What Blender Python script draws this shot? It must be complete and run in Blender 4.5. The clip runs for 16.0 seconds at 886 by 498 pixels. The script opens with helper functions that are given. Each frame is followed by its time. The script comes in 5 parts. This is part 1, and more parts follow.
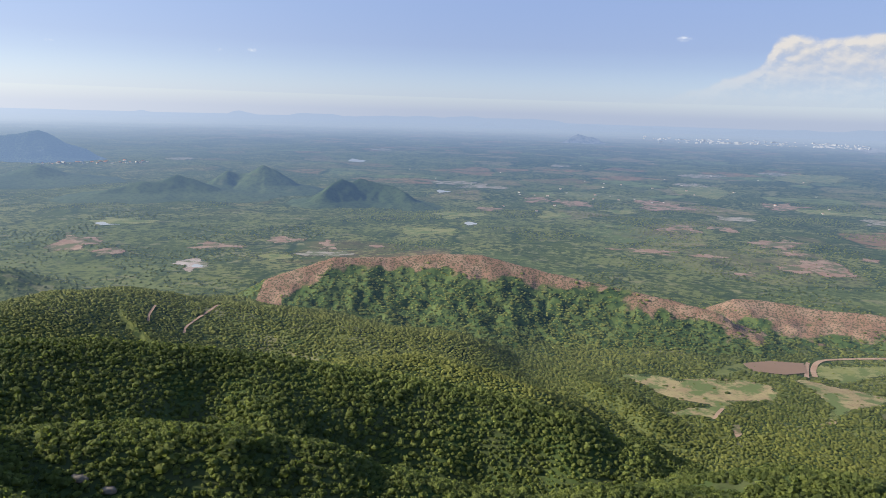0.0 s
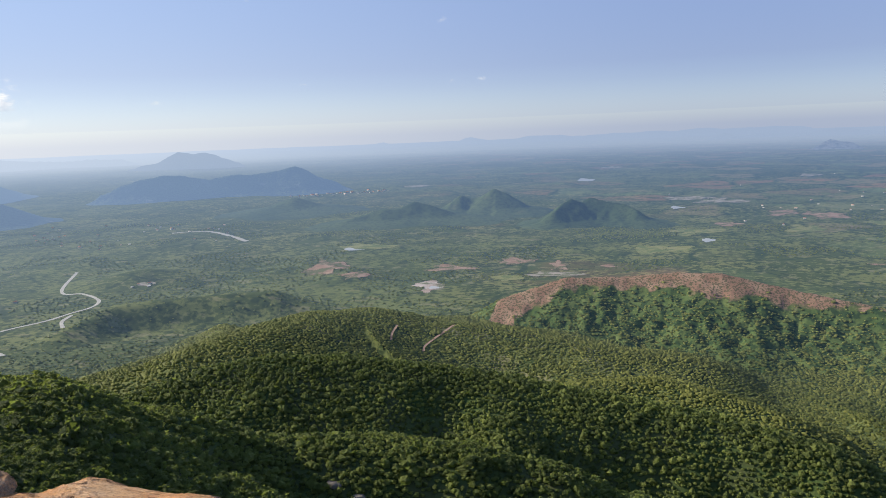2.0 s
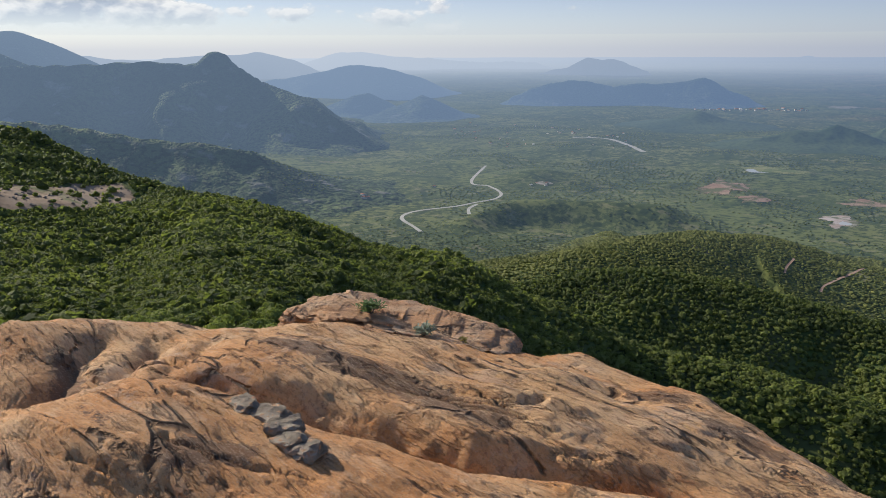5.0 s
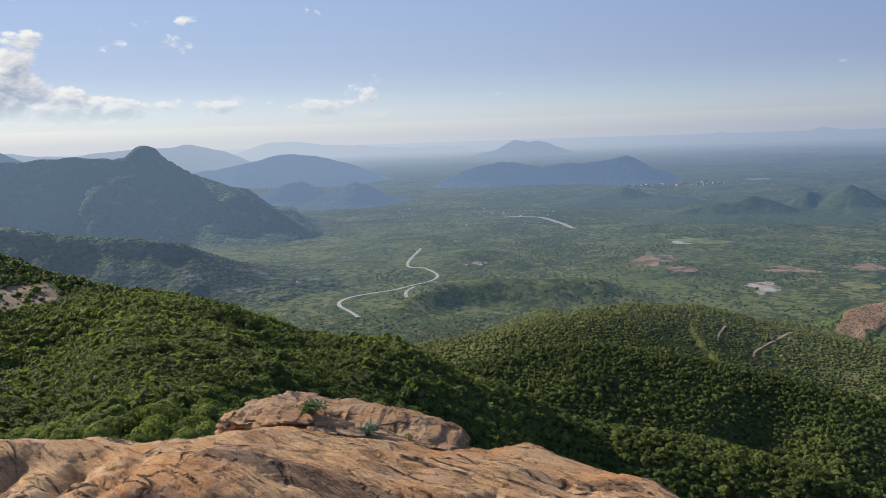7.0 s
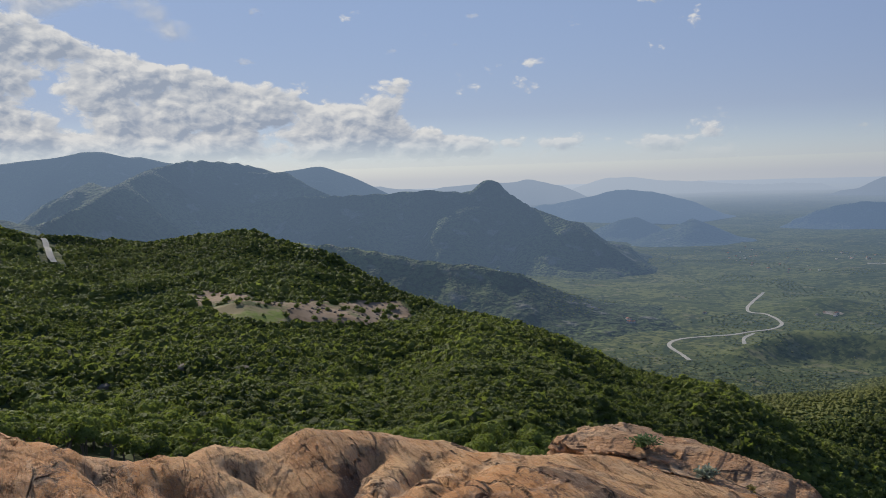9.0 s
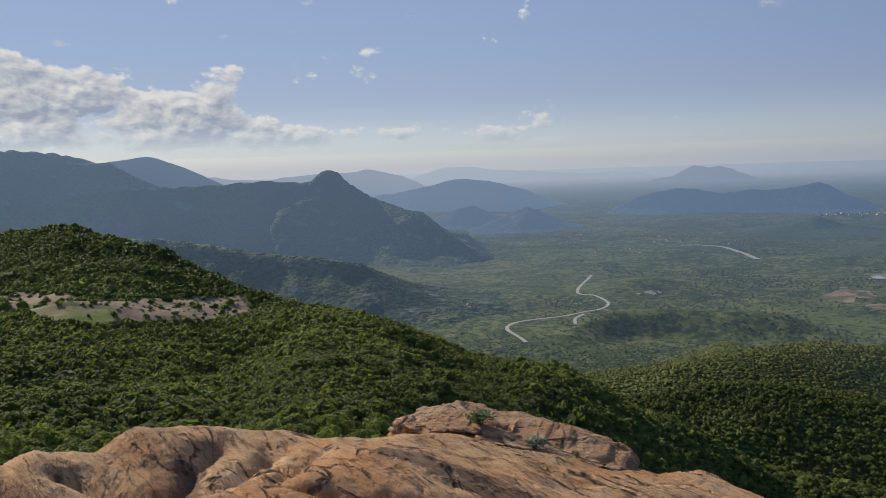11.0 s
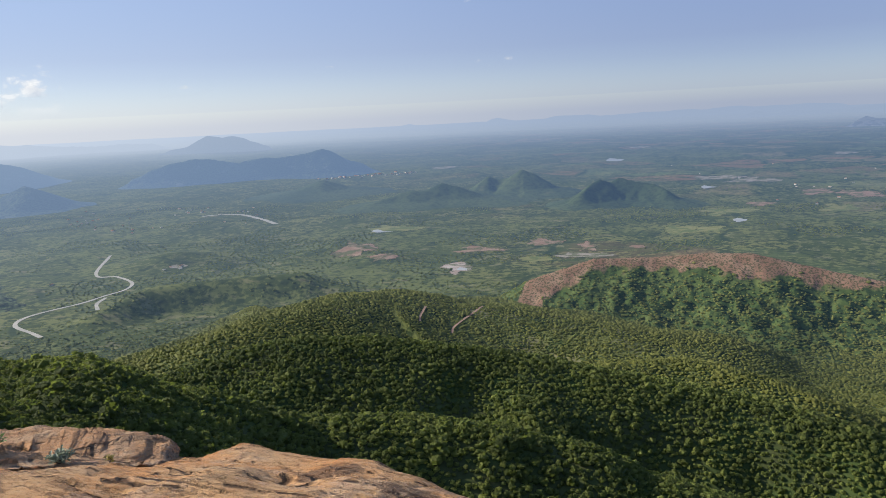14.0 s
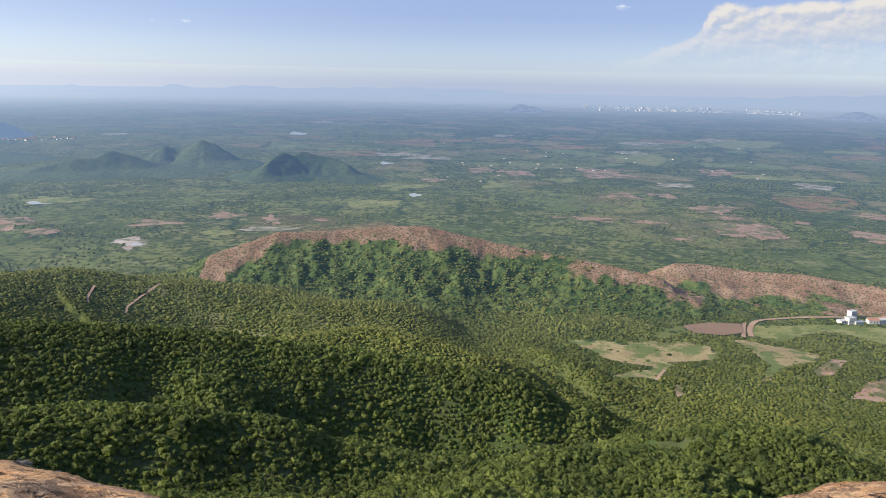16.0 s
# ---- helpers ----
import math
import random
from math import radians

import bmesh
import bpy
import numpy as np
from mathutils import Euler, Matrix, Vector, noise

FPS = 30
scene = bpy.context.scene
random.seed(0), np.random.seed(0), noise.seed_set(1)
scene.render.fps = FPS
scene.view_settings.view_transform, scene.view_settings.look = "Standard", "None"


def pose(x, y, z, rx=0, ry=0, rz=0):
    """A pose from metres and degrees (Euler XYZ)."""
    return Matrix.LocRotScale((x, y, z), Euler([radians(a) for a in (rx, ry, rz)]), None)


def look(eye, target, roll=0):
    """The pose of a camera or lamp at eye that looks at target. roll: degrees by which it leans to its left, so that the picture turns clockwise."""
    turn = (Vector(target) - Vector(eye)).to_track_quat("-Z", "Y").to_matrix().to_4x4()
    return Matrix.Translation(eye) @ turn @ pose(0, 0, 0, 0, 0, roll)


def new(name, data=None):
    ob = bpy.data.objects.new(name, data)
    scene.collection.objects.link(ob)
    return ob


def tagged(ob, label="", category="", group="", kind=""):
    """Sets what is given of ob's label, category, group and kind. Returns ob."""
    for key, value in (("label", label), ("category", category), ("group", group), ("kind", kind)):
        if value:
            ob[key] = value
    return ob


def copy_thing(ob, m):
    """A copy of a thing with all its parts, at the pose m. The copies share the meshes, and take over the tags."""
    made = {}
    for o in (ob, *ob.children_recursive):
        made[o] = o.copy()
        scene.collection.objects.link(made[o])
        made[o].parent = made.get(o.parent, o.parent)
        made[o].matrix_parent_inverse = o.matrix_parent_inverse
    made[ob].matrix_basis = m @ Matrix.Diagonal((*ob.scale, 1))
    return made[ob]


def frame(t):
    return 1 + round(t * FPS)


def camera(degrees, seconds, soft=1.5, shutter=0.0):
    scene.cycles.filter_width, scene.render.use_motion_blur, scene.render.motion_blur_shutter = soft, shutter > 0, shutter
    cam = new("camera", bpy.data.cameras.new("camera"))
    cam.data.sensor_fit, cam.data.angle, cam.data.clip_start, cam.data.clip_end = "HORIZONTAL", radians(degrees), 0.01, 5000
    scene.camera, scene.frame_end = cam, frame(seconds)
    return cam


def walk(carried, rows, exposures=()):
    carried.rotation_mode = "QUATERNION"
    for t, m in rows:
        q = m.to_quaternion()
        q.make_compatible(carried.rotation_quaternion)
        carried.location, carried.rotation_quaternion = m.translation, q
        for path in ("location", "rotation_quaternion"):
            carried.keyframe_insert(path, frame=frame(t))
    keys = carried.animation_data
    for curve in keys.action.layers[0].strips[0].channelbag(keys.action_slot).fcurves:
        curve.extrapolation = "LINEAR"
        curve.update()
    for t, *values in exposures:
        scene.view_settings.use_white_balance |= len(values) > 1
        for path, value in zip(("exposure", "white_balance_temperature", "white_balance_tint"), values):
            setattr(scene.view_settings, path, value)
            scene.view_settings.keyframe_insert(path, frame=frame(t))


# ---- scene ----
# ---- camera ----
cam = camera(58.74, 16.0, soft=0.8)
PATH = [
    (0.0, pose(0.481, 0.631, 0.012, 80.11, -1.66, -1.42)),
    (0.5, pose(0.485, 0.584, 0.011, 80.08, -1.56, 2.33)),
    (1.0, pose(0.490, 0.517, 0.013, 79.71, -1.35, 6.37)),
    (1.5, pose(0.496, 0.441, 0.017, 80.83, -0.10, 10.69)),
    (2.0, pose(0.497, 0.354, 0.026, 81.67, 2.14, 14.85)),
    (2.5, pose(0.473, 0.255, 0.040, 81.90, 1.70, 19.06)),
    (3.0, pose(0.368, 0.119, 0.069, 81.40, 1.64, 23.27)),
    (3.5, pose(0.165, 0.017, 0.055, 79.25, 2.42, 30.60)),
    (4.0, pose(-0.000, 0.000, -0.000, 76.59, 0.65, 40.05)),
    (4.2, pose(-0.050, -0.028, -0.012, 75.10, -0.15, 43.22)),
    (6.3, pose(-0.245, -0.081, 0.023, 79.75, 1.50, 40.21)),
    (6.5, pose(-0.245, -0.058, 0.032, 80.66, 1.43, 38.56)),
    (7.0, pose(-0.234, -0.038, 0.062, 81.71, 1.90, 38.49)),
    (7.5, pose(-0.232, -0.070, 0.059, 82.12, 2.75, 46.04)),
    (8.0, pose(-0.279, -0.083, 0.031, 82.89, 2.01, 55.87)),
    (8.2, pose(-0.298, -0.083, 0.024, 83.24, 1.71, 59.30)),
    (10.3, pose(-0.215, -0.135, -0.009, 85.62, 1.58, 63.46)),
    (10.5, pose(-0.214, -0.120, -0.014, 85.33, 1.79, 60.23)),
    (11.0, pose(-0.196, -0.101, -0.012, 83.93, 1.88, 50.92)),
    (11.5, pose(-0.195, -0.075, -0.011, 83.04, 2.42, 42.10)),
    (12.0, pose(-0.218, -0.077, -0.002, 83.07, 3.23, 38.51)),
    (12.5, pose(-0.252, -0.023, 0.006, 83.96, 3.37, 38.06)),
    (13.0, pose(-0.282, 0.045, -0.009, 84.19, 3.35, 34.49)),
    (13.5, pose(-0.296, 0.063, -0.008, 82.24, 3.89, 25.30)),
    (14.0, pose(-0.264, 0.024, 0.011, 80.41, 2.75, 16.78)),
    (14.5, pose(-0.211, -0.015, 0.048, 79.16, 0.85, 11.83)),
    (15.0, pose(-0.139, -0.019, 0.051, 78.12, -0.06, 6.25)),
    (15.5, pose(-0.104, -0.025, 0.051, 77.33, -0.19, 0.02)),
    (16.0, pose(-0.088, -0.033, 0.043, 78.14, -1.05, -5.58)),
]
EXPOSURES = [(0.0, 0.64), (1.5, 0.54), (3.0, 0.42), (4.2, 0.34), (6.3, 0.10), (7.0, 0.19), (8.2, -0.06), (10.3, -0.20), (11.0, -0.17), (12.0, 0.00), (13.0, 0.14), (14.0, 0.37), (15.0, 0.52), (16.0, 0.70)]
walk(cam, PATH, EXPOSURES)

# ---- world and sun ----
SUN_AZ, SUN_EL = -94.0, 28.0
world = bpy.data.worlds.new("sky")
scene.world = world
world.use_nodes = True
wnt = world.node_tree
wnt.nodes.clear()
w_sky = wnt.nodes.new("ShaderNodeTexSky")
w_sky.sky_type = "NISHITA"
w_sky.sun_disc = False
w_sky.sun_elevation = radians(SUN_EL)
w_sky.sun_rotation = radians(SUN_AZ % 360)
w_sky.altitude = 600
w_sky.air_density = 1.0
w_sky.dust_density = 0.3
w_sky.ozone_density = 4.0
w_bg = wnt.nodes.new("ShaderNodeBackground")
w_bg.inputs["Strength"].default_value = 0.135
w_out = wnt.nodes.new("ShaderNodeOutputWorld")
wnt.links.new(w_sky.outputs[0], w_bg.inputs[0])
wnt.links.new(w_bg.outputs[0], w_out.inputs[0])

sun_data = bpy.data.lights.new("sun", "SUN")
sun_data.energy = 5.0
sun_data.angle = radians(0.6)
sun_data.color = (1.0, 0.92, 0.79)
sun = new("sun", sun_data)
_a, _e = radians(SUN_AZ), radians(SUN_EL)
SUN_WAY = Vector((math.cos(_e) * math.sin(_a), math.cos(_e) * math.cos(_a), math.sin(_e)))
sun.matrix_world = look(SUN_WAY * 50, (0, 0, 0))

# ---- numpy noise ----


def lattice(ix, iy, seed):
    h = (ix.astype(np.int64) * 374761393 + iy.astype(np.int64) * 668265263 + seed * 974634777) & 0xFFFFFFFF
    h = ((h ^ (h >> 13)) * 1274126177) & 0xFFFFFFFF
    h = h ^ (h >> 16)
    return (h & 0xFFFFFF) / 16777215.0


def value_noise(x, y, seed=0):
    """Smooth noise from -1 to 1 with cells one unit wide."""
    x, y = np.asarray(x, float), np.asarray(y, float)
    ix, iy = np.floor(x), np.floor(y)
    fx, fy = x - ix, y - iy
    fx, fy = fx * fx * fx * (fx * (6 * fx - 15) + 10), fy * fy * fy * (fy * (6 * fy - 15) + 10)
    a, b = lattice(ix, iy, seed), lattice(ix + 1, iy, seed)
    c, d = lattice(ix, iy + 1, seed), lattice(ix + 1, iy + 1, seed)
    return 2 * ((a * (1 - fx) + b * fx) * (1 - fy) + (c * (1 - fx) + d * fx) * fy) - 1


def fbm(x, y, size, octaves=4, seed=0, gain=0.5):
    total, amp, x, y = 0.0, 1.0, np.asarray(x, float) / size, np.asarray(y, float) / size
    for k in range(octaves):
        total = total + amp * value_noise(x, y, seed + 17 * k)
        x, y, amp = x * 2.03 + 11.3, y * 2.03 - 7.7, amp * gain
    return total


def step01(a, b, x):
    u = np.clip((np.asarray(x, float) - a) / (b - a), 0, 1)
    return u * u * (3 - 2 * u)


def soft_max(a, b, k):
    h = np.clip(0.5 + 0.5 * (a - b) / k, 0, 1)
    return b * (1 - h) + a * h + k * h * (1 - h)


# ---- places: the eye's rest is the origin; bearings run from +y to the right ----
PLAIN = -300.0
NEAR_LIMIT, DEPTH_LEFT = 1200.0, 3500.0


def spot(az, el, r):
    """The place at bearing az and height angle el, r metres out in plan."""
    a = radians(az)
    return np.array((r * math.sin(a), r * math.cos(a), r * math.tan(radians(el))))


def pack(p):
    """Draws land further than NEAR_LIMIT nearer along its line of sight, so that 30 km of plain fit into the drawn distance."""
    p = np.asarray(p, float)
    d = np.linalg.norm(p, axis=-1)
    near = NEAR_LIMIT + DEPTH_LEFT * (1 - np.exp(-np.maximum(d - NEAR_LIMIT, 0) / DEPTH_LEFT))
    k = np.where(d > NEAR_LIMIT, near / np.maximum(d, 1e-6), 1.0)
    return p * k[..., None]


def crest_near(x, y, crest):
    """Height of the crest at the point of it nearest in plan, and the distance to it."""
    far, top = np.full(np.shape(x), 1e9), np.zeros(np.shape(x))
    for p, q in zip(crest[:-1], crest[1:]):
        dx, dy = q[0] - p[0], q[1] - p[1]
        u = np.clip(((x - p[0]) * dx + (y - p[1]) * dy) / (dx * dx + dy * dy + 1e-9), 0, 1)
        d = np.hypot(x - p[0] - u * dx, y - p[1] - u * dy)
        top = np.where(d < far, p[2] + (q[2] - p[2]) * u, top)
        far = np.minimum(d, far)
    return top, far


def ridge(x, y, crest, slope, width, rough=0.3, size=120.0, seed=0, crisp=0.0):
    """Height of a ridge whose crest runs through the given places, falling off by slope on both sides, cut by gullies that run downhill."""
    best = np.full(np.shape(x), -1e9)
    for p, q in zip(crest[:-1], crest[1:]):
        dx, dy = q[0] - p[0], q[1] - p[1]
        n = dx * dx + dy * dy + 1e-9
        u = np.clip(((x - p[0]) * dx + (y - p[1]) * dy) / n, 0, 1)
        d = np.hypot(x - p[0] - u * dx, y - p[1] - u * dy)
        best = np.maximum(best, p[2] + (q[2] - p[2]) * u - slope * (np.sqrt(d * d + width * width) - width) - crisp * (1 - np.exp(-d / (2.2 * crisp + 1e-6))))
    if rough > 0:
        p, q = crest[0], crest[-1]
        way = np.array((q[0] - p[0], q[1] - p[1])) / max(math.hypot(q[0] - p[0], q[1] - p[1]), 1e-6)
        along, across = x * way[0] + y * way[1], -x * way[1] + y * way[0]
        along = along + 0.35 * size * fbm(x, y, size * 1.3, 2, seed + 3)
        fall = np.maximum(crest_near(x, y, crest)[0] - best, 0)
        g = fbm(along, across * 0.28, size, 3, seed)
        best = best - np.minimum(fall, 0.9 * slope * size) * rough * (0.25 + g)
    return best


def crest_line(rows):
    return [spot(*row) for row in rows]


# bearing, height angle and distance of the crest of the home mountain's flank
FLANK_AZ = np.array([-180, -130, -93, -86, -82, -77, -73, -69, -65, -61, -56.5, -52, -47, -42.5, -40, -37.6, -35, -32, -25, 0, 40, 90, 180])
FLANK_EL = np.array([-3, -1, -2.0, -3.75, -3.4, -3.1, -4.4, -6.2, -8.5, -10.0, -11.1, -12.6, -14.5, -15.2, -16.8, -18.8, -20.5, -23, -29, -34, -34, -30, -3])
FLANK_R = np.array([500, 600, 600, 600, 560, 520, 460, 420, 380, 340, 310, 290, 270, 255, 245, 238, 230, 220, 160, 120, 120, 160, 500])
FLANK_NEAR = np.array([-30, -32, -33, -34, -35, -36, -36, -36, -36, -37, -38, -44, -56, -67, -70, -72, -72, -72, -71, -70, -70, -60, -30])

RIDGES = [
    (crest_line([(-44, -15.6, 250), (-37.5, -18.1, 255), (-32.5, -20.2, 262), (-27.5, -21.3, 265), (-20.5, -21.8, 265), (-14.8, -22.6, 262), (-8.4, -24.0, 262), (-2, -26.0, 262), (6, -27.5, 262), (14, -30, 265)]), 0.92, 22.0, 0.45, 60.0, 3),
    (crest_line([(-37, -16.8, 405), (-32, -15.7, 415), (-28, -15.4, 420), (-23, -15.9, 420), (-17, -16.8, 420), (-10.5, -17.9, 420), (-2.4, -19.2, 420), (5.2, -20.2, 420), (11, -21.3, 415), (15.6, -23.2, 410), (19, -24.6, 405), (25, -28, 400)]), 0.88, 26.0, 0.6, 80.0, 5),
    (crest_line([(17, -27.2, 320), (24, -24.2, 330), (28, -23.0, 332), (31.4, -22.7, 332), (35, -23.7, 325), (39, -26, 320)]), 0.62, 16.0, 0.2, 70.0, 8),
]
SPURS = [
    (crest_line([(-34, -14.6, 760), (-28, -13.2, 860), (-25, -12.5, 940), (-21.5, -12.5, 980), (-18.6, -13.5, 960), (-14.8, -13.9, 960), (-10.8, -14.4, 950), (-5.1, -15.7, 900), (0.9, -16.0, 920)]), 0.32, 36.0, 0.4, 105.0, 11),
    (crest_line([(-24, -16.0, 640), (-9.2, -18.9, 690), (-4.2, -18.2, 740), (-0.4, -17.8, 760), (3.5, -18.5, 740), (8, -19.6, 720)]), 0.36, 22.0, 0.5, 85.0, 13),
    (crest_line([(-42, -12.0, 1340), (-38.2, -10.6, 1420), (-31.9, -10.5, 1440), (-27.9, -10.6, 1430), (-25.6, -11.6, 1400), (-24.3, -12.1, 1380)]), 0.50, 16.0, 0.35, 90.0, 17),
    (crest_line([(-39, -9.0, 1850), (-36.4, -8.3, 1900), (-34, -9.1, 1840)]), 0.26, 30.0, 0.2, 150.0, 19),
    (crest_line([(-27, -9.2, 1800), (-24.3, -8.9, 1850), (-22, -9.6, 1730)]), 0.22, 30.0, 0.2, 150.0, 21),
]


def land_height(x, y):
    """Height of the bare ground, without the separate hills, at true places."""
    x, y = np.asarray(x, float), np.asarray(y, float)
    r, az = np.hypot(x, y), np.degrees(np.arctan2(x, y))
    rc = np.interp(az, FLANK_AZ, FLANK_R)
    zc = rc * np.tan(np.radians(np.interp(az, FLANK_AZ, FLANK_EL)))
    zn = np.interp(az, FLANK_AZ, FLANK_NEAR)
    u = (r - 100) / (rc - 100)
    saddle = 17 * step01(-60, -68, az) * step01(-110, -95, az)
    flank = zn + (zc - zn) * u - saddle * 4 * np.clip(u, 0, 1) * np.clip(1 - u, 0, 1)
    inner = -9 + (zn + 9) * (r - 8) / 92
    far = zc - 0.5 * (np.sqrt((r - rc) ** 2 + 400) - 20) * (1 + 0.2 * fbm(x, y, 90, 2, 31))
    z = np.where(r < 100, inner, np.where(r < rc, flank, far))
    z = z + 3.0 * fbm(x, y, 38, 3, 41) * step01(15, 80, r)
    plain = PLAIN + 7 * fbm(x, y, 700, 3, 51) * step01(600, 1600, r) + 3 * fbm(x, y, 160, 2, 53)
    for crest, slope, width, rough, size, seed in RIDGES:
        z = soft_max(z, ridge(x, y, crest, slope, width, rough, size, seed), 6)
    for crest, slope, width, rough, size, seed in SPURS:
        plain = soft_max(plain, ridge(x, y, crest, slope, width, rough, size, seed), 14)
    return soft_max(z, plain, 10)


SIGHT_R = np.geomspace(25, 30000, 2600)


def sight(az, el):
    """Where the line at this bearing and height angle first meets the bare ground."""
    a = radians(az)
    x, y = SIGHT_R * math.sin(a), SIGHT_R * math.cos(a)
    gap = SIGHT_R * math.tan(radians(el)) - land_height(x, y)
    k = int(np.argmax(gap < 0)) if (gap < 0).any() else len(gap) - 1
    k = max(k, 1)
    f = gap[k - 1] / (gap[k - 1] - gap[k]) if gap[k - 1] != gap[k] else 0
    rr = SIGHT_R[k - 1] + (SIGHT_R[k] - SIGHT_R[k - 1]) * min(max(f, 0), 1)
    return np.array((rr * math.sin(a), rr * math.cos(a)))


# ---- meshes ----


def mesh_from(name, verts, faces, material, smooth=True, **points):
    """A mesh from arrays; points are named attributes given vertex by vertex."""
    verts, faces = np.asarray(verts, np.float32), np.asarray(faces, np.int32)
    me = bpy.data.meshes.new(name)
    m, k = faces.shape
    me.vertices.add(len(verts))
    me.vertices.foreach_set("co", verts.ravel())
    me.loops.add(m * k)
    me.loops.foreach_set("vertex_index", faces.ravel())
    me.polygons.add(m)
    me.polygons.foreach_set("loop_start", np.arange(0, m * k, k, dtype=np.int32))
    me.update(calc_edges=True)
    me.polygons.foreach_set("use_smooth", np.full(m, smooth))
    for key, values in points.items():
        values = np.asarray(values, np.float32)
        flat = values.ndim == 1
        at = me.attributes.new(key, "FLOAT" if flat else "FLOAT_VECTOR", "POINT")
        at.data.foreach_set("value" if flat else "vector", values.ravel())
    if material:
        me.materials.append(material)
    return me


def grid_faces(rows, cols):
    i = np.arange(rows * cols).reshape(rows, cols)
    return np.stack([i[:-1, :-1], i[:-1, 1:], i[1:, 1:], i[1:, :-1]], -1).reshape(-1, 4)


def part(name, bm, material, parent, label=""):
    me = bpy.data.meshes.new(name)
    bm.to_mesh(me)
    bm.free()
    if material:
        me.materials.append(material)
    ob = new(name, me)
    ob.parent = parent
    return tagged(ob, label)


# ---- materials ----


class Nodes:
    """Short hand for a material's nodes."""

    def __init__(self, name):
        self.mat = bpy.data.materials.new(name)
        self.mat.use_nodes = True
        self.nt = self.mat.node_tree
        self.nt.nodes.clear()
        self.out = self.nt.nodes.new("ShaderNodeOutputMaterial")

    def put(self, socket, value):
        if isinstance(value, bpy.types.NodeSocket):
            self.nt.links.new(value, socket)
        elif isinstance(value, tuple) and len(value) == 3 and socket.type == "RGBA":
            socket.default_value = (*value, 1)
        else:
            socket.default_value = value

    def math(self, op, a, b=0.0, clamp=False):
        n = self.nt.nodes.new("ShaderNodeMath")
        n.operation, n.use_clamp = op, clamp
        self.put(n.inputs[0], a), self.put(n.inputs[1], b)
        return n.outputs[0]

    def vec(self, op, a, b=None):
        n = self.nt.nodes.new("ShaderNodeVectorMath")
        n.operation = op
        self.put(n.inputs[0], a)
        if b is not None:
            self.put(n.inputs[1], b)
        return n.outputs["Value"] if op in ("LENGTH", "DOT_PRODUCT") else n.outputs["Vector"]

    def attr(self, key, out="Vector"):
        n = self.nt.nodes.new("ShaderNodeAttribute")
        n.attribute_name = key
        return n.outputs[out]

    def coords(self):
        return self.nt.nodes.new("ShaderNodeTexCoord").outputs["Object"]

    def scaled(self, vector, scale):
        return self.vec("MULTIPLY", vector, scale if isinstance(scale, tuple) else (scale, scale, scale))

    def noise(self, vector, scale, detail=3.0, rough=0.55, distort=0.0):
        n = self.nt.nodes.new("ShaderNodeTexNoise")
        self.put(n.inputs["Vector"], vector)
        n.inputs["Scale"].default_value, n.inputs["Detail"].default_value = scale, detail
        n.inputs["Roughness"].default_value, n.inputs["Distortion"].default_value = rough, distort
        return n.outputs["Fac"]

    def cells(self, vector, scale, feature="F1", out="Distance"):
        n = self.nt.nodes.new("ShaderNodeTexVoronoi")
        n.feature = feature
        self.put(n.inputs["Vector"], vector)
        n.inputs["Scale"].default_value = scale
        return n.outputs[out]

    def band(self, value, lo, hi):
        n = self.nt.nodes.new("ShaderNodeMapRange")
        n.interpolation_type = "SMOOTHSTEP"
        self.put(n.inputs[0], value)
        n.inputs[1].default_value, n.inputs[2].default_value = lo, hi
        return n.outputs[0]

    def mix(self, fac, a, b, kind="MIX"):
        n = self.nt.nodes.new("ShaderNodeMix")
        n.data_type, n.blend_type = "RGBA", kind
        self.put(n.inputs[0], fac), self.put(n.inputs[6], a), self.put(n.inputs[7], b)
        return n.outputs[2]

    def bump(self, height, distance, strength=1.0):
        n = self.nt.nodes.new("ShaderNodeBump")
        n.inputs["Strength"].default_value, n.inputs["Distance"].default_value = strength, distance
        self.put(n.inputs["Height"], height)
        return n.outputs[0]

    def surface(self, colour, rough=0.85, bump=None, spec=0.3, metal=0.0):
        n = self.nt.nodes.new("ShaderNodeBsdfPrincipled")
        self.put(n.inputs["Base Color"], colour), self.put(n.inputs["Roughness"], rough)
        self.put(n.inputs["Specular IOR Level"], spec), self.put(n.inputs["Metallic"], metal)
        if bump is not None:
            self.put(n.inputs["Normal"], bump)
        return n.outputs[0]

    def blend(self, fac, a, b):
        n = self.nt.nodes.new("ShaderNodeMixShader")
        self.put(n.inputs[0], fac), self.put(n.inputs[1], a), self.put(n.inputs[2], b)
        return n.outputs[0]

    def finish(self, shader):
        self.nt.links.new(shader, self.out.inputs[0])
        return self.mat

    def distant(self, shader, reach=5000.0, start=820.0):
        """Haze painted as emission, standing in for kilometres of lit air before far land."""
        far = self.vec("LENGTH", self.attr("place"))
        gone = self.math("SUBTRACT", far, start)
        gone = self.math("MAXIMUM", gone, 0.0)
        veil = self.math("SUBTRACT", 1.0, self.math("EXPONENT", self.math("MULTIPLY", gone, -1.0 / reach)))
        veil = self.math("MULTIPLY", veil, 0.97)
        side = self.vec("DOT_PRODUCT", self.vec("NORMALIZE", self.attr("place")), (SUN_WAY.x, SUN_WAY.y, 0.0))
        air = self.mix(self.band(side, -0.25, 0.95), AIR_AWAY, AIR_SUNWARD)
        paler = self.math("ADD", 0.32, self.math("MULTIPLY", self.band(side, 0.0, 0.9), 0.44))
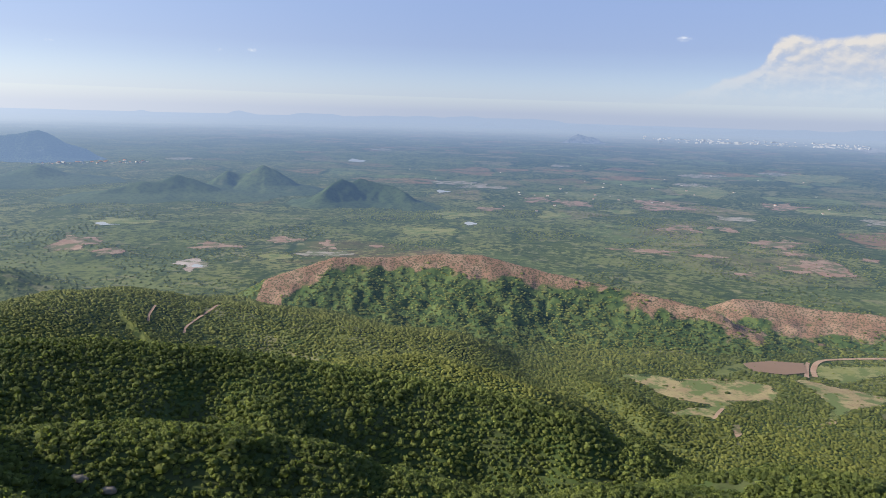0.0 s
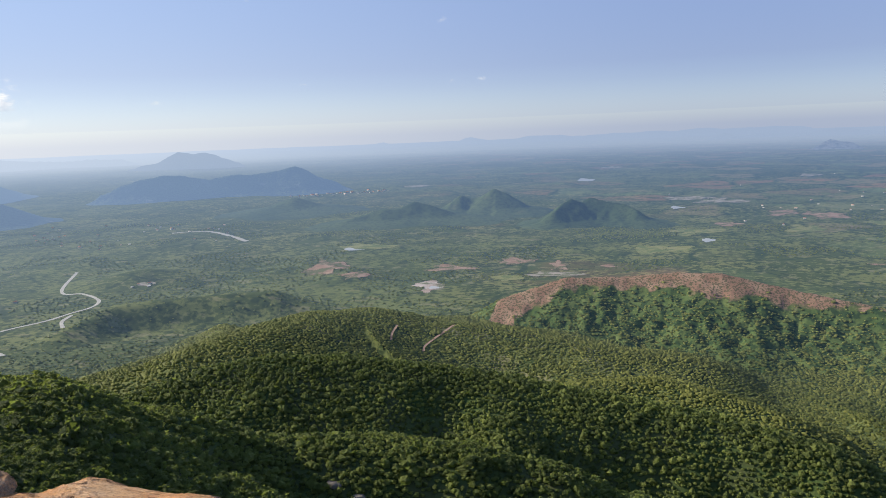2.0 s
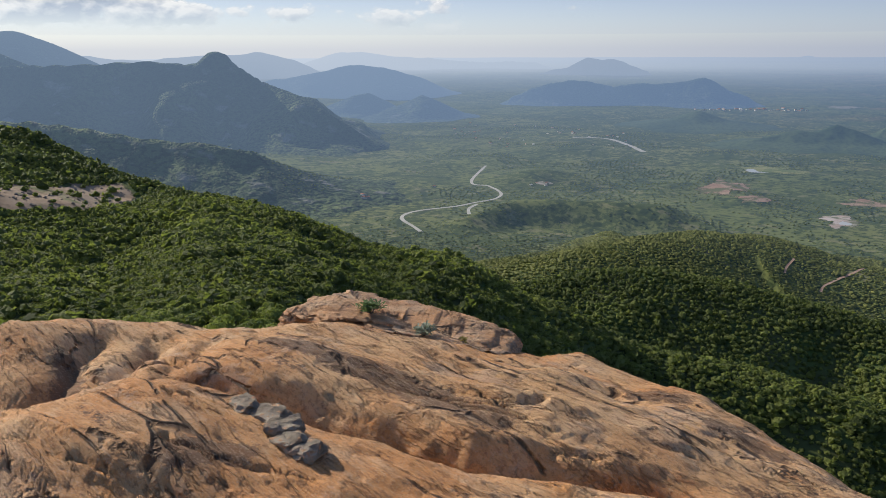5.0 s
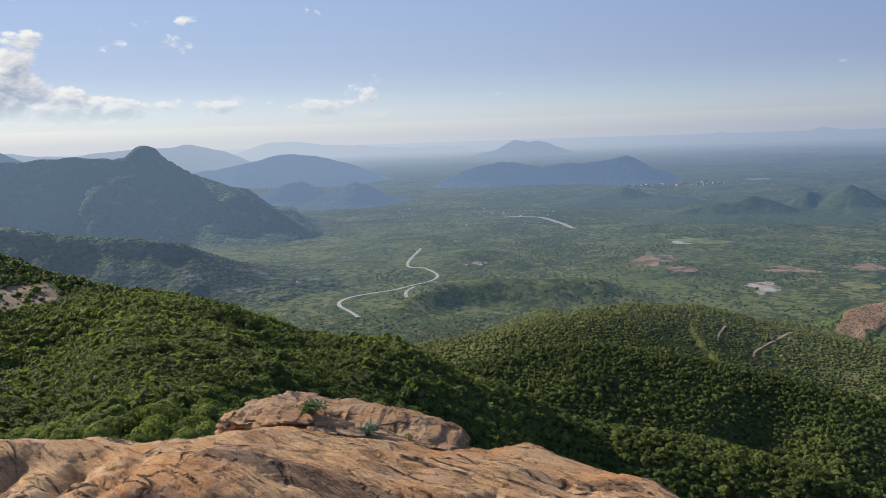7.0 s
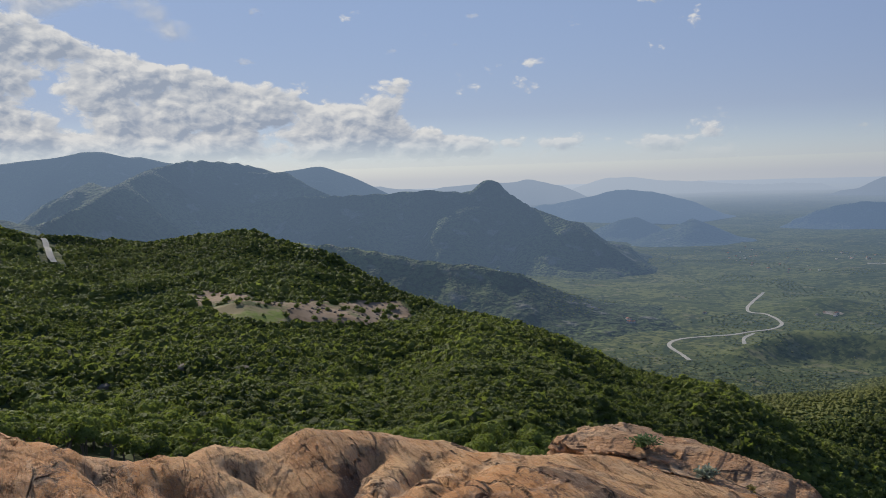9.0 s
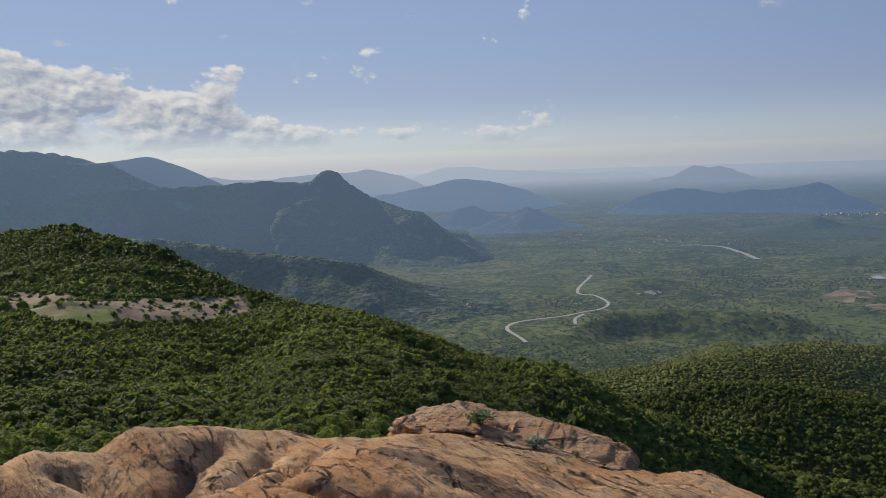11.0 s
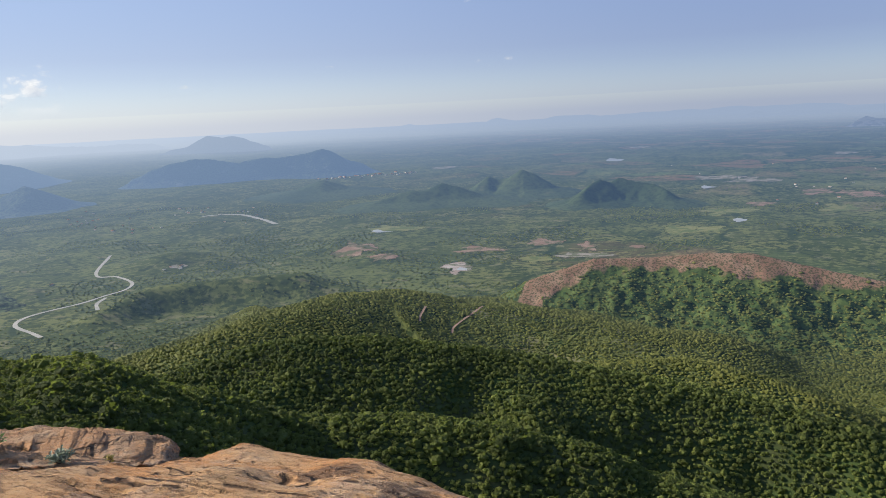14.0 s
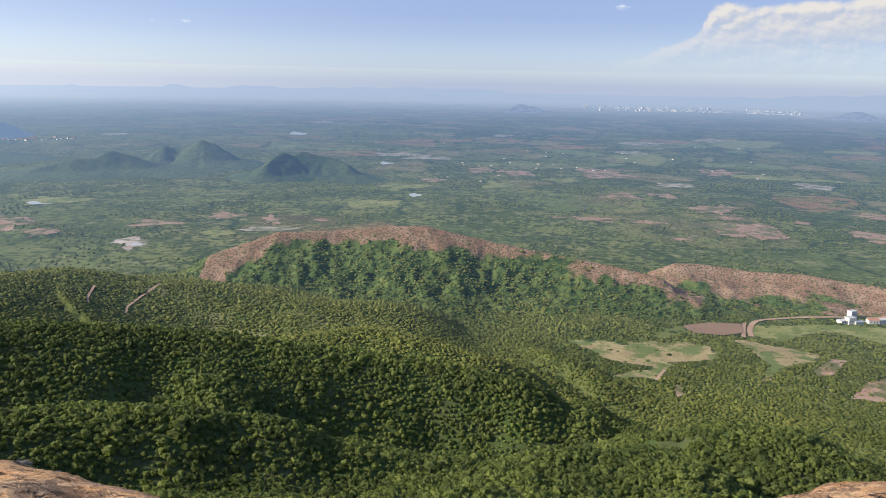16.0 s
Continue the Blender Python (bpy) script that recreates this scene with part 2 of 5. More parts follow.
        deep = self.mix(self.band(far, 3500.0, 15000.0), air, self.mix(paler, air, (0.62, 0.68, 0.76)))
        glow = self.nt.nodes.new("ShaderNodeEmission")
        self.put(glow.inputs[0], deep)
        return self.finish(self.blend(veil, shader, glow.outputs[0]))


# colours of the painted haze, away from the sun and towards it
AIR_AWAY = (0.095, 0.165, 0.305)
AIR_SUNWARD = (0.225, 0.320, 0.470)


def plain_material():
    m = Nodes("dry_bush_plain")
    p = m.attr("place")
    big, mid, small = m.noise(p, 1 / 900, 4), m.noise(p, 1 / 130, 4), m.noise(p, 1 / 16, 3)
    open_grass = m.mix(m.band(big, 0.35, 0.68), (0.125, 0.142, 0.046), (0.188, 0.184, 0.066))
    bush = m.mix(m.band(mid, 0.35, 0.65), (0.034, 0.054, 0.018), (0.066, 0.086, 0.027))
    fine = m.noise(p, 1 / 9.0, 4, 0.6)
    shift = m.math("ADD", m.math("MULTIPLY", m.math("SUBTRACT", mid, 0.5), 0.55), m.math("MULTIPLY", m.math("SUBTRACT", big, 0.5), 0.35))
    cover = m.band(m.math("ADD", m.math("MULTIPLY", m.math("ADD", fine, small), 0.5), shift), 0.41, 0.53)
    col = m.mix(cover, open_grass, bush)
    glade = m.math("MULTIPLY", m.band(m.noise(p, 1 / 42, 5, 0.65), 0.56, 0.63), m.band(m.noise(p, 1 / 260, 3), 0.42, 0.62))
    col = m.mix(m.math("MULTIPLY", glade, 0.7), col, (0.22, 0.205, 0.105))
    clump = m.cells(m.scaled(p, (1, 1, 0)), 1 / 30)
    col = m.mix(m.math("MULTIPLY", m.band(clump, 0.36, 0.22), 0.7), col, (0.026, 0.044, 0.018))
    lines = m.noise(m.scaled(p, (1.0, 0.35, 0.0)), 1 / 55, 5, 0.7)
    col = m.mix(m.math("MULTIPLY", m.band(lines, 0.56, 0.62), 0.65), col, (0.028, 0.046, 0.019))
    col = m.mix(m.math("MULTIPLY", m.band(m.noise(m.scaled(p, (0.5, 1.0, 0.0)), 1 / 70, 5, 0.7), 0.60, 0.66), 0.55), col, (0.225, 0.195, 0.105))
    # cleared fields, hedged, thicker out on the open plain
    flat = m.vec("ADD", m.scaled(p, (1, 1, 0)), m.scaled(m.vec("SUBTRACT", m.nt_colour(p, 1 / 300), (0.5, 0.5, 0.5)), 120.0))
    cell = m.cells(flat, 1 / 260, "F1", "Color")
    sep = m.nt.nodes.new("ShaderNodeSeparateColor")
    m.put(sep.inputs[0], cell)
    east = m.math("ADD", m.vec("DOT_PRODUCT", p, (1 / 5000.0, 1 / 9000.0, 0.0)), m.math("MULTIPLY", big, 0.9))
    open_land = m.band(east, 0.50, 1.05)
    chosen = m.math("MULTIPLY", m.band(sep.outputs[0], 0.52, 0.56), open_land)
    hue = m.mix(m.band(sep.outputs[1], 0.3, 0.7), (0.30, 0.22, 0.13), (0.20, 0.25, 0.09))
    hue = m.mix(m.band(sep.outputs[2], 0.72, 0.8), hue, (0.36, 0.18, 0.11))
    edge = m.cells(flat, 1 / 260, "DISTANCE_TO_EDGE")
    chosen = m.math("MULTIPLY", chosen, m.band(edge, 0.03, 0.08))
    chosen = m.math("MULTIPLY", chosen, m.band(m.noise(p, 1 / 60, 3), 0.34, 0.56))
    col = m.mix(m.math("MULTIPLY", chosen, 0.5), col, hue)
    bare = m.math("MULTIPLY", m.band(m.noise(m.scaled(p, (1, 0.55, 1)), 1 / 420, 5, 0.6), 0.60, 0.68), open_land)
    col = m.mix(m.math("MULTIPLY", bare, 0.35), col, (0.28, 0.19, 0.12))
    hedge = m.math("MULTIPLY", m.band(edge, 0.022, 0.008), m.math("MULTIPLY", m.band(mid, 0.4, 0.6), 0.7))
    col = m.mix(hedge, col, (0.022, 0.042, 0.020))
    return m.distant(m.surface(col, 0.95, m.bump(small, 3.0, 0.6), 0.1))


def nt_colour(self, vector, scale):
    n = self.nt.nodes.new("ShaderNodeTexNoise")
    self.put(n.inputs["Vector"], vector)
    n.inputs["Scale"].default_value = scale
    return n.outputs["Color"]


Nodes.nt_colour = nt_colour


def mountain_material(name, dark, light, rock, stony=0.62, lumpy=14.0, speckle=0.8, reach=4200.0):
    m = Nodes(name)
    p = m.attr("place")
    big, mid, small = m.noise(p, 1 / 350, 4), m.noise(p, 1 / 70, 4), m.noise(p, 1 / 13, 3)
    col = m.mix(m.band(big, 0.35, 0.65), dark, light)
    col = m.mix(m.math("MULTIPLY", m.band(small, 0.45, 0.62), speckle), col, tuple(0.35 * v for v in dark))
    col = m.mix(m.math("MULTIPLY", m.band(mid, stony - 0.04, stony + 0.08), 0.8), col, rock)
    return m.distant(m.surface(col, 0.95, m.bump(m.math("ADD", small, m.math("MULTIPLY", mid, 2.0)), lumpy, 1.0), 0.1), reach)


def red_hill_material():
    m = Nodes("red_stony_hillside")
    p = m.attr("place")
    mid, small, fine = m.noise(p, 1 / 40, 4), m.noise(p, 1 / 9, 3), m.noise(p, 1 / 3, 2)
    col = m.mix(m.band(mid, 0.35, 0.65), (0.060, 0.092, 0.026), (0.108, 0.138, 0.042))
    col = m.mix(m.math("MULTIPLY", m.band(small, 0.46, 0.60), 0.85), col, (0.024, 0.046, 0.018))
    soil = m.mix(m.band(m.noise(p, 1 / 25, 4), 0.4, 0.65), (0.235, 0.135, 0.088), (0.30, 0.195, 0.130))
    soil = m.mix(m.math("MULTIPLY", m.band(fine, 0.46, 0.60), 0.85), soil, (0.075, 0.075, 0.035))
    col = m.mix(m.band(m.math("ADD", m.attr("bare", "Fac"), m.math("MULTIPLY", m.math("SUBTRACT", mid, 0.5), 0.9)), 0.40, 0.62), col, soil)
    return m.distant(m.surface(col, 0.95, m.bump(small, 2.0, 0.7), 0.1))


def soil_material(name, a, b, veil=True, green=None, frayed=False):
    m = Nodes(name)
    p = m.attr("place")
    mid, small = m.noise(p, 1 / 22, 5, 0.6), m.noise(p, 1 / 3.5, 3)
    col = m.mix(m.band(mid, 0.35, 0.65), a, b)
    if green:
        col = m.mix(m.math("MULTIPLY", m.band(m.noise(p, 1 / 38, 6, 0.68), 0.46, 0.56), 0.9), col, green)
    col = m.mix(m.math("MULTIPLY", m.band(small, 0.55, 0.7), 0.5), col, tuple(0.5 * v for v in a))
    s = m.surface(col, 0.95, m.bump(small, 0.4, 0.5), 0.1)
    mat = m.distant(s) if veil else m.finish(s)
    if frayed:  # worn away in tatters towards its rim
        worn = m.math("ADD", m.attr("rim", "Fac"), m.math("MULTIPLY", m.math("SUBTRACT", m.noise(p, 1 / 24, 6, 0.68), 0.5), 1.9))
        clear = m.nt.nodes.new("ShaderNodeBsdfTransparent")
        m.finish(m.blend(m.band(worn, 0.34, 0.46), clear.outputs[0], m.out.inputs[0].links[0].from_socket))
    return mat


def leaf_material(name, dark, light, veil, through_light=0.5):
    m = Nodes(name)
    tint = m.attr("tint", "Fac")
    geo = m.nt.nodes.new("ShaderNodeNewGeometry")
    own = geo.outputs["Random Per Island"]
    col = m.mix(tint, dark, light)
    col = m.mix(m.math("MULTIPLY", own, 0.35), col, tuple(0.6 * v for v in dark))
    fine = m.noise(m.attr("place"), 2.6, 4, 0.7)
    # shade between leaves painted into the colour where the bump dips
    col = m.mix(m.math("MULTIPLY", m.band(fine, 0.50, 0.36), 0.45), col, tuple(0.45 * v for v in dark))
    body = m.surface(col, 0.7, m.bump(fine, 0.55, 1.0), 0.2)
    tr = m.nt.nodes.new("ShaderNodeBsdfTranslucent")
    m.put(tr.inputs[0], m.mix(0.55, col, (0.23, 0.29, 0.035)))
    s = m.blend(through_light, body, tr.outputs[0])
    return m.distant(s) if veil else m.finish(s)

# ---- the large structure: ground, hills and mountains ----
MAT_PLAIN = plain_material()
MAT_MOUNTAIN = mountain_material("wooded_mountain", (0.048, 0.070, 0.028), (0.110, 0.135, 0.048), (0.20, 0.19, 0.16))
# MAT_MOUNTAIN's colours again; the shorter reach paints on thicker haze
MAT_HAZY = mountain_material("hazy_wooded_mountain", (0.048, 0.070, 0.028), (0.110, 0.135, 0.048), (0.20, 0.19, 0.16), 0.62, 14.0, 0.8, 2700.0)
MAT_HILL = mountain_material("green_hill", (0.045, 0.068, 0.024), (0.092, 0.118, 0.042), (0.11, 0.12, 0.05), 0.66, 1.0, 0.4)
MAT_PALE = mountain_material("pale_granite_hill", (0.10, 0.11, 0.08), (0.22, 0.20, 0.17), (0.38, 0.36, 0.33), 0.45)
MAT_RED = red_hill_material()
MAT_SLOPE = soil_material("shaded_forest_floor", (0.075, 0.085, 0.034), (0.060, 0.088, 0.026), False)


def build_ground():
    az = np.radians(np.concatenate([np.arange(-180, -104, 4), np.arange(-104, 46, 0.4), np.arange(46, 181, 4)]))
    r = np.concatenate([np.linspace(6, 60, 14), np.geomspace(64, 1500, 190), np.geomspace(1540, 31000, 90)])
    aa, rr = np.meshgrid(az, r)
    x, y = rr * np.sin(aa), rr * np.cos(aa)
    z = land_height(x, y)
    true = np.stack([x, y, z], -1).reshape(-1, 3)
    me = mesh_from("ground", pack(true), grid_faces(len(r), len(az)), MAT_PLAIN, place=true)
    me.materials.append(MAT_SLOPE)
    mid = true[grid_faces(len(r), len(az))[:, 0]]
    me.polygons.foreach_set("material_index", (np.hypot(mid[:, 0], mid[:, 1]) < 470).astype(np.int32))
    ob = tagged(new("ground", me), "wide green bush plain rising to a wooded mountain flank", "ground", kind="structure")
    return ob


build_ground()
GROUND = {}


def ground_height(x, y):
    """Height of the ground's sheet itself, between its corners."""
    if not GROUND:
        az = np.arange(-104, 46, 0.4)
        r = np.concatenate([np.linspace(6, 60, 14), np.geomspace(64, 1500, 190), np.geomspace(1540, 31000, 90)])
        aa, rr = np.meshgrid(np.radians(az), r)
        GROUND.update(az=az, r=r, z=land_height(rr * np.sin(aa), rr * np.cos(aa)))
    az, r, z = GROUND["az"], GROUND["r"], GROUND["z"]
    u = np.clip((np.degrees(np.arctan2(x, y)) - az[0]) / 0.4, 0, len(az) - 1.001)
    d = np.hypot(x, y)
    i = np.clip(np.searchsorted(r, d) - 1, 0, len(r) - 2)
    v = np.clip((d - r[i]) / (r[i + 1] - r[i]), 0, 1)
    j = u.astype(int)
    u = u - j
    return (z[i, j] * (1 - u) + z[i, j + 1] * u) * (1 - v) + (z[i + 1, j] * (1 - u) + z[i + 1, j + 1] * u) * v


HILLS = []


def hill_height(x, y, crest, slope, width, rough, size, seed, apron=0.0):
    z = ridge(x, y, crest, slope, width, rough, size, seed, min(30.0, 0.13 * (max(c[2] for c in crest) - PLAIN)))
    drop = np.maximum(crest_near(x, y, crest)[0] - z, 0)
    z = z + np.minimum(drop, 40) * 0.10 * fbm(x, y, size * 0.3, 3, seed + 5)
    foot = PLAIN + min(22.0, 0.14 * (max(c[2] for c in crest) - PLAIN))
    if apron:
        foot = PLAIN + apron * (max(c[2] for c in crest) - PLAIN)
        return np.where(z < foot, foot - (foot - z) * 0.36, z)
    return np.where(z < foot, foot - (foot - z) * 0.5, z)  # gentler at the foot


def build_hill(name, label, category, rows, slope, width, material, rough=0.35, size=200.0, seed=1, n=(150, 90), bare=None, apron=0.0, knobs=()):
    """A hill standing on the plain, from its crest's places."""
    if min(c[2] for c in rows) > 4000:  # small tops and notches along a far crest
        a = np.linspace(rows[0][0], rows[-1][0], 5 * len(rows))
        e = np.interp(a, [c[0] for c in rows], [c[1] for c in rows]) + 0.11 * fbm(a, a * 0 + seed, 1.6, 4, seed)
        rows = list(zip(a, e, np.interp(a, [c[0] for c in rows], [c[2] for c in rows])))
    crest = crest_line(rows)
    azs, rs = [c[0] for c in rows], [c[2] for c in rows]
    top = max(c[2] for c in crest) - PLAIN
    span = top / slope * (2.8 if apron else 1.9) + width
    a0, a1 = min(azs) - math.degrees(span / min(rs)), max(azs) + math.degrees(span / min(rs))
    aa, rr = np.meshgrid(np.radians(np.linspace(a0, a1, n[0])), np.geomspace(max(min(rs) - span, 300), max(rs) + span, n[1]))
    x, y = rr * np.sin(aa), rr * np.cos(aa)
    z = hill_height(x, y, crest, slope, width, rough, size, seed, apron)
    for az, el, r, high, wide in knobs:
        q = spot(az, el, r)
        z = z + high * np.exp(-(((x - q[0]) ** 2 + (y - q[1]) ** 2) / wide ** 2) ** 1.3)
    if max(rs) < 2000:
        HILLS.append((crest, slope, width, rough, size, seed))
    plain = ridge(x, y, crest, slope, width, 0.0)
    ok = (plain > PLAIN - (190 if apron else 75)).reshape(-1)
    true = np.stack([x, y, z], -1).reshape(-1, 3)
    f = grid_faces(n[1], n[0])
    keep = ok[f].all(1) & (true[f][:, :, 2] > PLAIN - 30).any(1)
    used = np.unique(f[keep])
    back = np.zeros(len(true), np.int64)
    back[used] = np.arange(len(used))
    v = true[used]
    extra = {}
    if bare is not None:
        extra["bare"] = bare(v, crest)
    me = mesh_from(name, pack(v), back[f[keep]], material, place=v, **extra)
    return tagged(new(name, me), label, category, kind="structure")


def crest_soil(v, crest):
    """How bare the soil is: red along the crest, in patches down its shoulders."""
    below = crest_near(v[:, 0], v[:, 1], crest)[0] - v[:, 2]
    az = np.degrees(np.arctan2(v[:, 0], v[:, 1])) + 1.3 * fbm(v[:, 0], v[:, 1], 60, 3, 85)
    depth = 20.0 + 9 * fbm(v[:, 0], v[:, 1], 45, 3, 77) - 5 * step01(8.5, 13, az) + 13.0 * step01(21, 24, az)
    return step01(-12.5, -10.6, az) * np.clip(0.5 + (depth - below) / 22 + 0.25 * fbm(v[:, 0], v[:, 1], 22, 3, 79), 0, 1)


build_hill("red_hill", "long low hill with a bare red crest and bushy gullied flank", "hill",
           [(-12.2, -13.6, 1150), (-10.8, -12.0, 1160), (-6.3, -10.6, 1180), (-1.8, -10.5, 1190), (1.5, -10.2, 1190), (4.5, -10.2, 1190), (8.8, -11.1, 1180), (13, -11.8, 1170), (18, -12.5, 1160), (21.6, -13.1, 1150)],
           0.46, 12, MAT_RED, 0.22, 44, 3, (420, 150), crest_soil)
build_hill("red_knoll", "stony red knoll above the reservoir road", "hill",
           [(21.8, -12.5, 1240), (22.6, -12.05, 1250), (24.5, -11.95, 1262), (28.2, -12.15, 1266), (31.0, -12.0, 1272), (33.3, -12.15, 1275), (38, -12.3, 1280), (42, -12.6, 1280)],
           0.40, 8, MAT_RED, 0.3, 60, 9, (260, 120), crest_soil)
build_hill("peaked_mountain", "wooded mountain ridge with a rounded peak and long shoulder", "mountain",
           [(-82, -1.6, 3300), (-72.6, -0.85, 3200), (-69.4, -0.85, 3150), (-66.5, -0.8, 3120), (-64.1, -0.62, 3100), (-61.8, -0.8, 3080), (-60.4, -0.98, 3050), (-58.6, -1.0, 3030), (-57.5, -1.25, 2990), (-56, -2.14, 2940), (-54, -2.98, 2800), (-52.1, -4.06, 2680), (-50.2, -5.3, 2600), (-48.7, -6.3, 2550)],
           0.46, 12, MAT_MOUNTAIN, 0.75, 190, 4, (520, 200), None, 0.0, [(-59.2, -0.3, 3045, 42, 62), (-58.6, -0.6, 3035, 12, 60)])
build_hill("wooded_spur", "dark wooded spur at the mountain foot", "hill",
           [(-80, -4.2, 1900), (-71.5, -4.2, 1800), (-68.2, -4.8, 1760), (-64.3, -5.7, 1720), (-59.8, -6.25, 1690), (-57.3, -6.8, 1680), (-54.4, -8.4, 1660), (-52.5, -9.4, 1640)],
           0.34, 20, MAT_MOUNTAIN, 0.35, 140, 6, (320, 130))
build_hill("broad_mountain", "broad forested mountain with a double summit", "mountain",
           [(-96, -0.5, 2500), (-90, -2.2, 2350), (-87, -0.9, 2600), (-85.5, 0.0, 2800), (-82.5, 1.45, 3300), (-80.1, 1.95, 3500), (-77, 1.65, 3600), (-74.9, 1.1, 3700), (-72, -0.6, 3800)],
           0.48, 14, MAT_MOUNTAIN, 0.95, 230, 5, (420, 200))
build_hill("rear_mountain", "blue wooded mountain behind the ridge", "mountain",
           [(-77, 0.6, 5200), (-74.1, 1.0, 5200), (-71.3, 1.35, 5200), (-69, 0.4, 5200), (-66.9, -0.7, 5200), (-64, -1.9, 5200)],
           0.5, 60, MAT_MOUNTAIN, 0.4, 500, 7, (160, 90))
build_hill("skyline_mountain", "long mountain on the skyline", "mountain",
           [(-104, 1.5, 4800), (-92.7, 1.8, 4800), (-90.4, 2.15, 4800), (-86.4, 2.65, 4800), (-82.1, 1.85, 4900), (-78, 1.0, 5000)],
           0.5, 60, MAT_MOUNTAIN, 0.4, 500, 8, (200, 90))
build_hill("far_range", "hazy blue mountain range on the horizon", "mountain",
           [(-70, -0.5, 9500), (-67.3, -0.35, 9500), (-63.6, -0.6, 9500), (-59, -0.3, 9500), (-56.3, -0.1, 9500), (-54, -0.7, 9500), (-53.1, -1.1, 9500)],
           0.4, 60, MAT_MOUNTAIN, 0.4, 700, 12, (160, 60))
build_hill("far_range", "hazy blue mountain range on the horizon", "mountain",
           [(-53, -0.75, 13000), (-51, -0.25, 13000), (-49.6, -0.15, 13000), (-47.5, -0.3, 13000), (-45, -0.55, 13000), (-42, -0.75, 13000), (-37, -0.8, 13500)],
           0.4, 60, MAT_MOUNTAIN, 0.4, 900, 14, (160, 60))
build_hill("middle_mountain", "hazy wooded mountain with an even crest", "mountain",
           [(-57, -2.6, 5600), (-55.5, -1.95, 5600), (-52.7, -1.6, 5600), (-50.3, -1.05, 5600), (-47.6, -1.12, 5600), (-45.4, -1.75, 5600), (-43.2, -2.75, 5500)],
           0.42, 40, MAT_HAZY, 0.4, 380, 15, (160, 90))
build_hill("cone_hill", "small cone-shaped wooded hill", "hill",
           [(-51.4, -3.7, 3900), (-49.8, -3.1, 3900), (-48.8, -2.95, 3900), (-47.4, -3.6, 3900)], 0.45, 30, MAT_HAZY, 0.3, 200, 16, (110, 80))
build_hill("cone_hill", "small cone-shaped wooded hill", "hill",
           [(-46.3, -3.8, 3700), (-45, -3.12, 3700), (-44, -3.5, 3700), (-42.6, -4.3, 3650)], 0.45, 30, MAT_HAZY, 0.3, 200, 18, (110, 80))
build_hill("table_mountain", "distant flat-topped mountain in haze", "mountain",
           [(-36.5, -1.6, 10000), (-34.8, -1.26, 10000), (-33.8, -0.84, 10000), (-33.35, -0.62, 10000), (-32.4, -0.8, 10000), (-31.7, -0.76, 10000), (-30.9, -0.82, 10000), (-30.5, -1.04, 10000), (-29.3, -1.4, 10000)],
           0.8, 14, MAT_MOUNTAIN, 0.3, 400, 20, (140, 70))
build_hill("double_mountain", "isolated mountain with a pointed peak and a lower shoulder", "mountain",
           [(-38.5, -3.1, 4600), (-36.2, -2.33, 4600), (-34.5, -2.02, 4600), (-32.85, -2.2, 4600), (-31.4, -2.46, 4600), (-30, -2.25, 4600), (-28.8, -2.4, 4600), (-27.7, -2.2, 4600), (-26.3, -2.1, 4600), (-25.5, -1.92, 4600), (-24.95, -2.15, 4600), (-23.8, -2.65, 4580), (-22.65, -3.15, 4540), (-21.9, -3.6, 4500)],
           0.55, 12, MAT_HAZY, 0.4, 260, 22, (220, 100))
build_hill("small_hill", "small rounded hill by the village", "hill",
           [(-26.9, -4.7, 3300), (-25.7, -4.05, 3300), (-24.6, -4.6, 3300)], 0.35, 30, MAT_HILL, 0.2, 120, 24, (90, 70), None, 0.4)
build_hill("twin_hill", "low green hill with two rounded tops", "hill",
           [(-22.0, -5.9, 2650), (-20.9, -5.6, 2680), (-19.4, -5.2, 2700), (-18.2, -5.3, 2700), (-17.1, -4.78, 2750), (-16.2, -5.0, 2740), (-15.2, -5.5, 2700)], 0.36, 24, MAT_HILL, 0.16, 110, 26, (180, 110), None, 0.30)
build_hill("pointed_hill", "pointed green hill with a lower side top", "hill",
           [(-14.4, -5.0, 2950), (-13.7, -4.45, 2980), (-12.9, -4.72, 2980), (-12.2, -4.6, 2980), (-11.3, -4.05, 2980), (-10.5, -4.35, 2970), (-9.7, -4.95, 2940)], 0.56, 14, MAT_HILL, 0.16, 90, 28, (180, 110), None, 0.22)
build_hill("saddle_hill", "dark green hill with two tops and a saddle", "hill",
           [(-7.0, -5.9, 2480), (-6.4, -5.3, 2540), (-5.75, -4.95, 2580), (-5.0, -5.2, 2600), (-4.4, -4.86, 2620), (-3.2, -5.2, 2600), (-2.0, -5.4, 2580), (-1.2, -5.8, 2540)], 0.58, 13, MAT_HILL, 0.16, 90, 30, (200, 110), None, 0.18)
build_hill("granite_outcrop", "pale bare granite dome on the plain", "hill",
           [(10.3, -1.7, 9000), (10.75, -1.35, 9000), (11.1, -1.2, 9000), (11.6, -1.36, 9000), (12.3, -1.5, 9000), (12.8, -1.72, 9000)], 0.6, 14, MAT_PALE, 0.4, 200, 32, (80, 60))
build_hill("lone_hill", "small blue hill on the far plain", "hill",
           [(3.6, -1.05, 16000), (4.2, -0.85, 16000), (4.65, -0.70, 16000), (5.1, -0.84, 16000), (5.5, -1.05, 16000)], 0.9, 14, MAT_MOUNTAIN, 0.3, 400, 34, (80, 50))
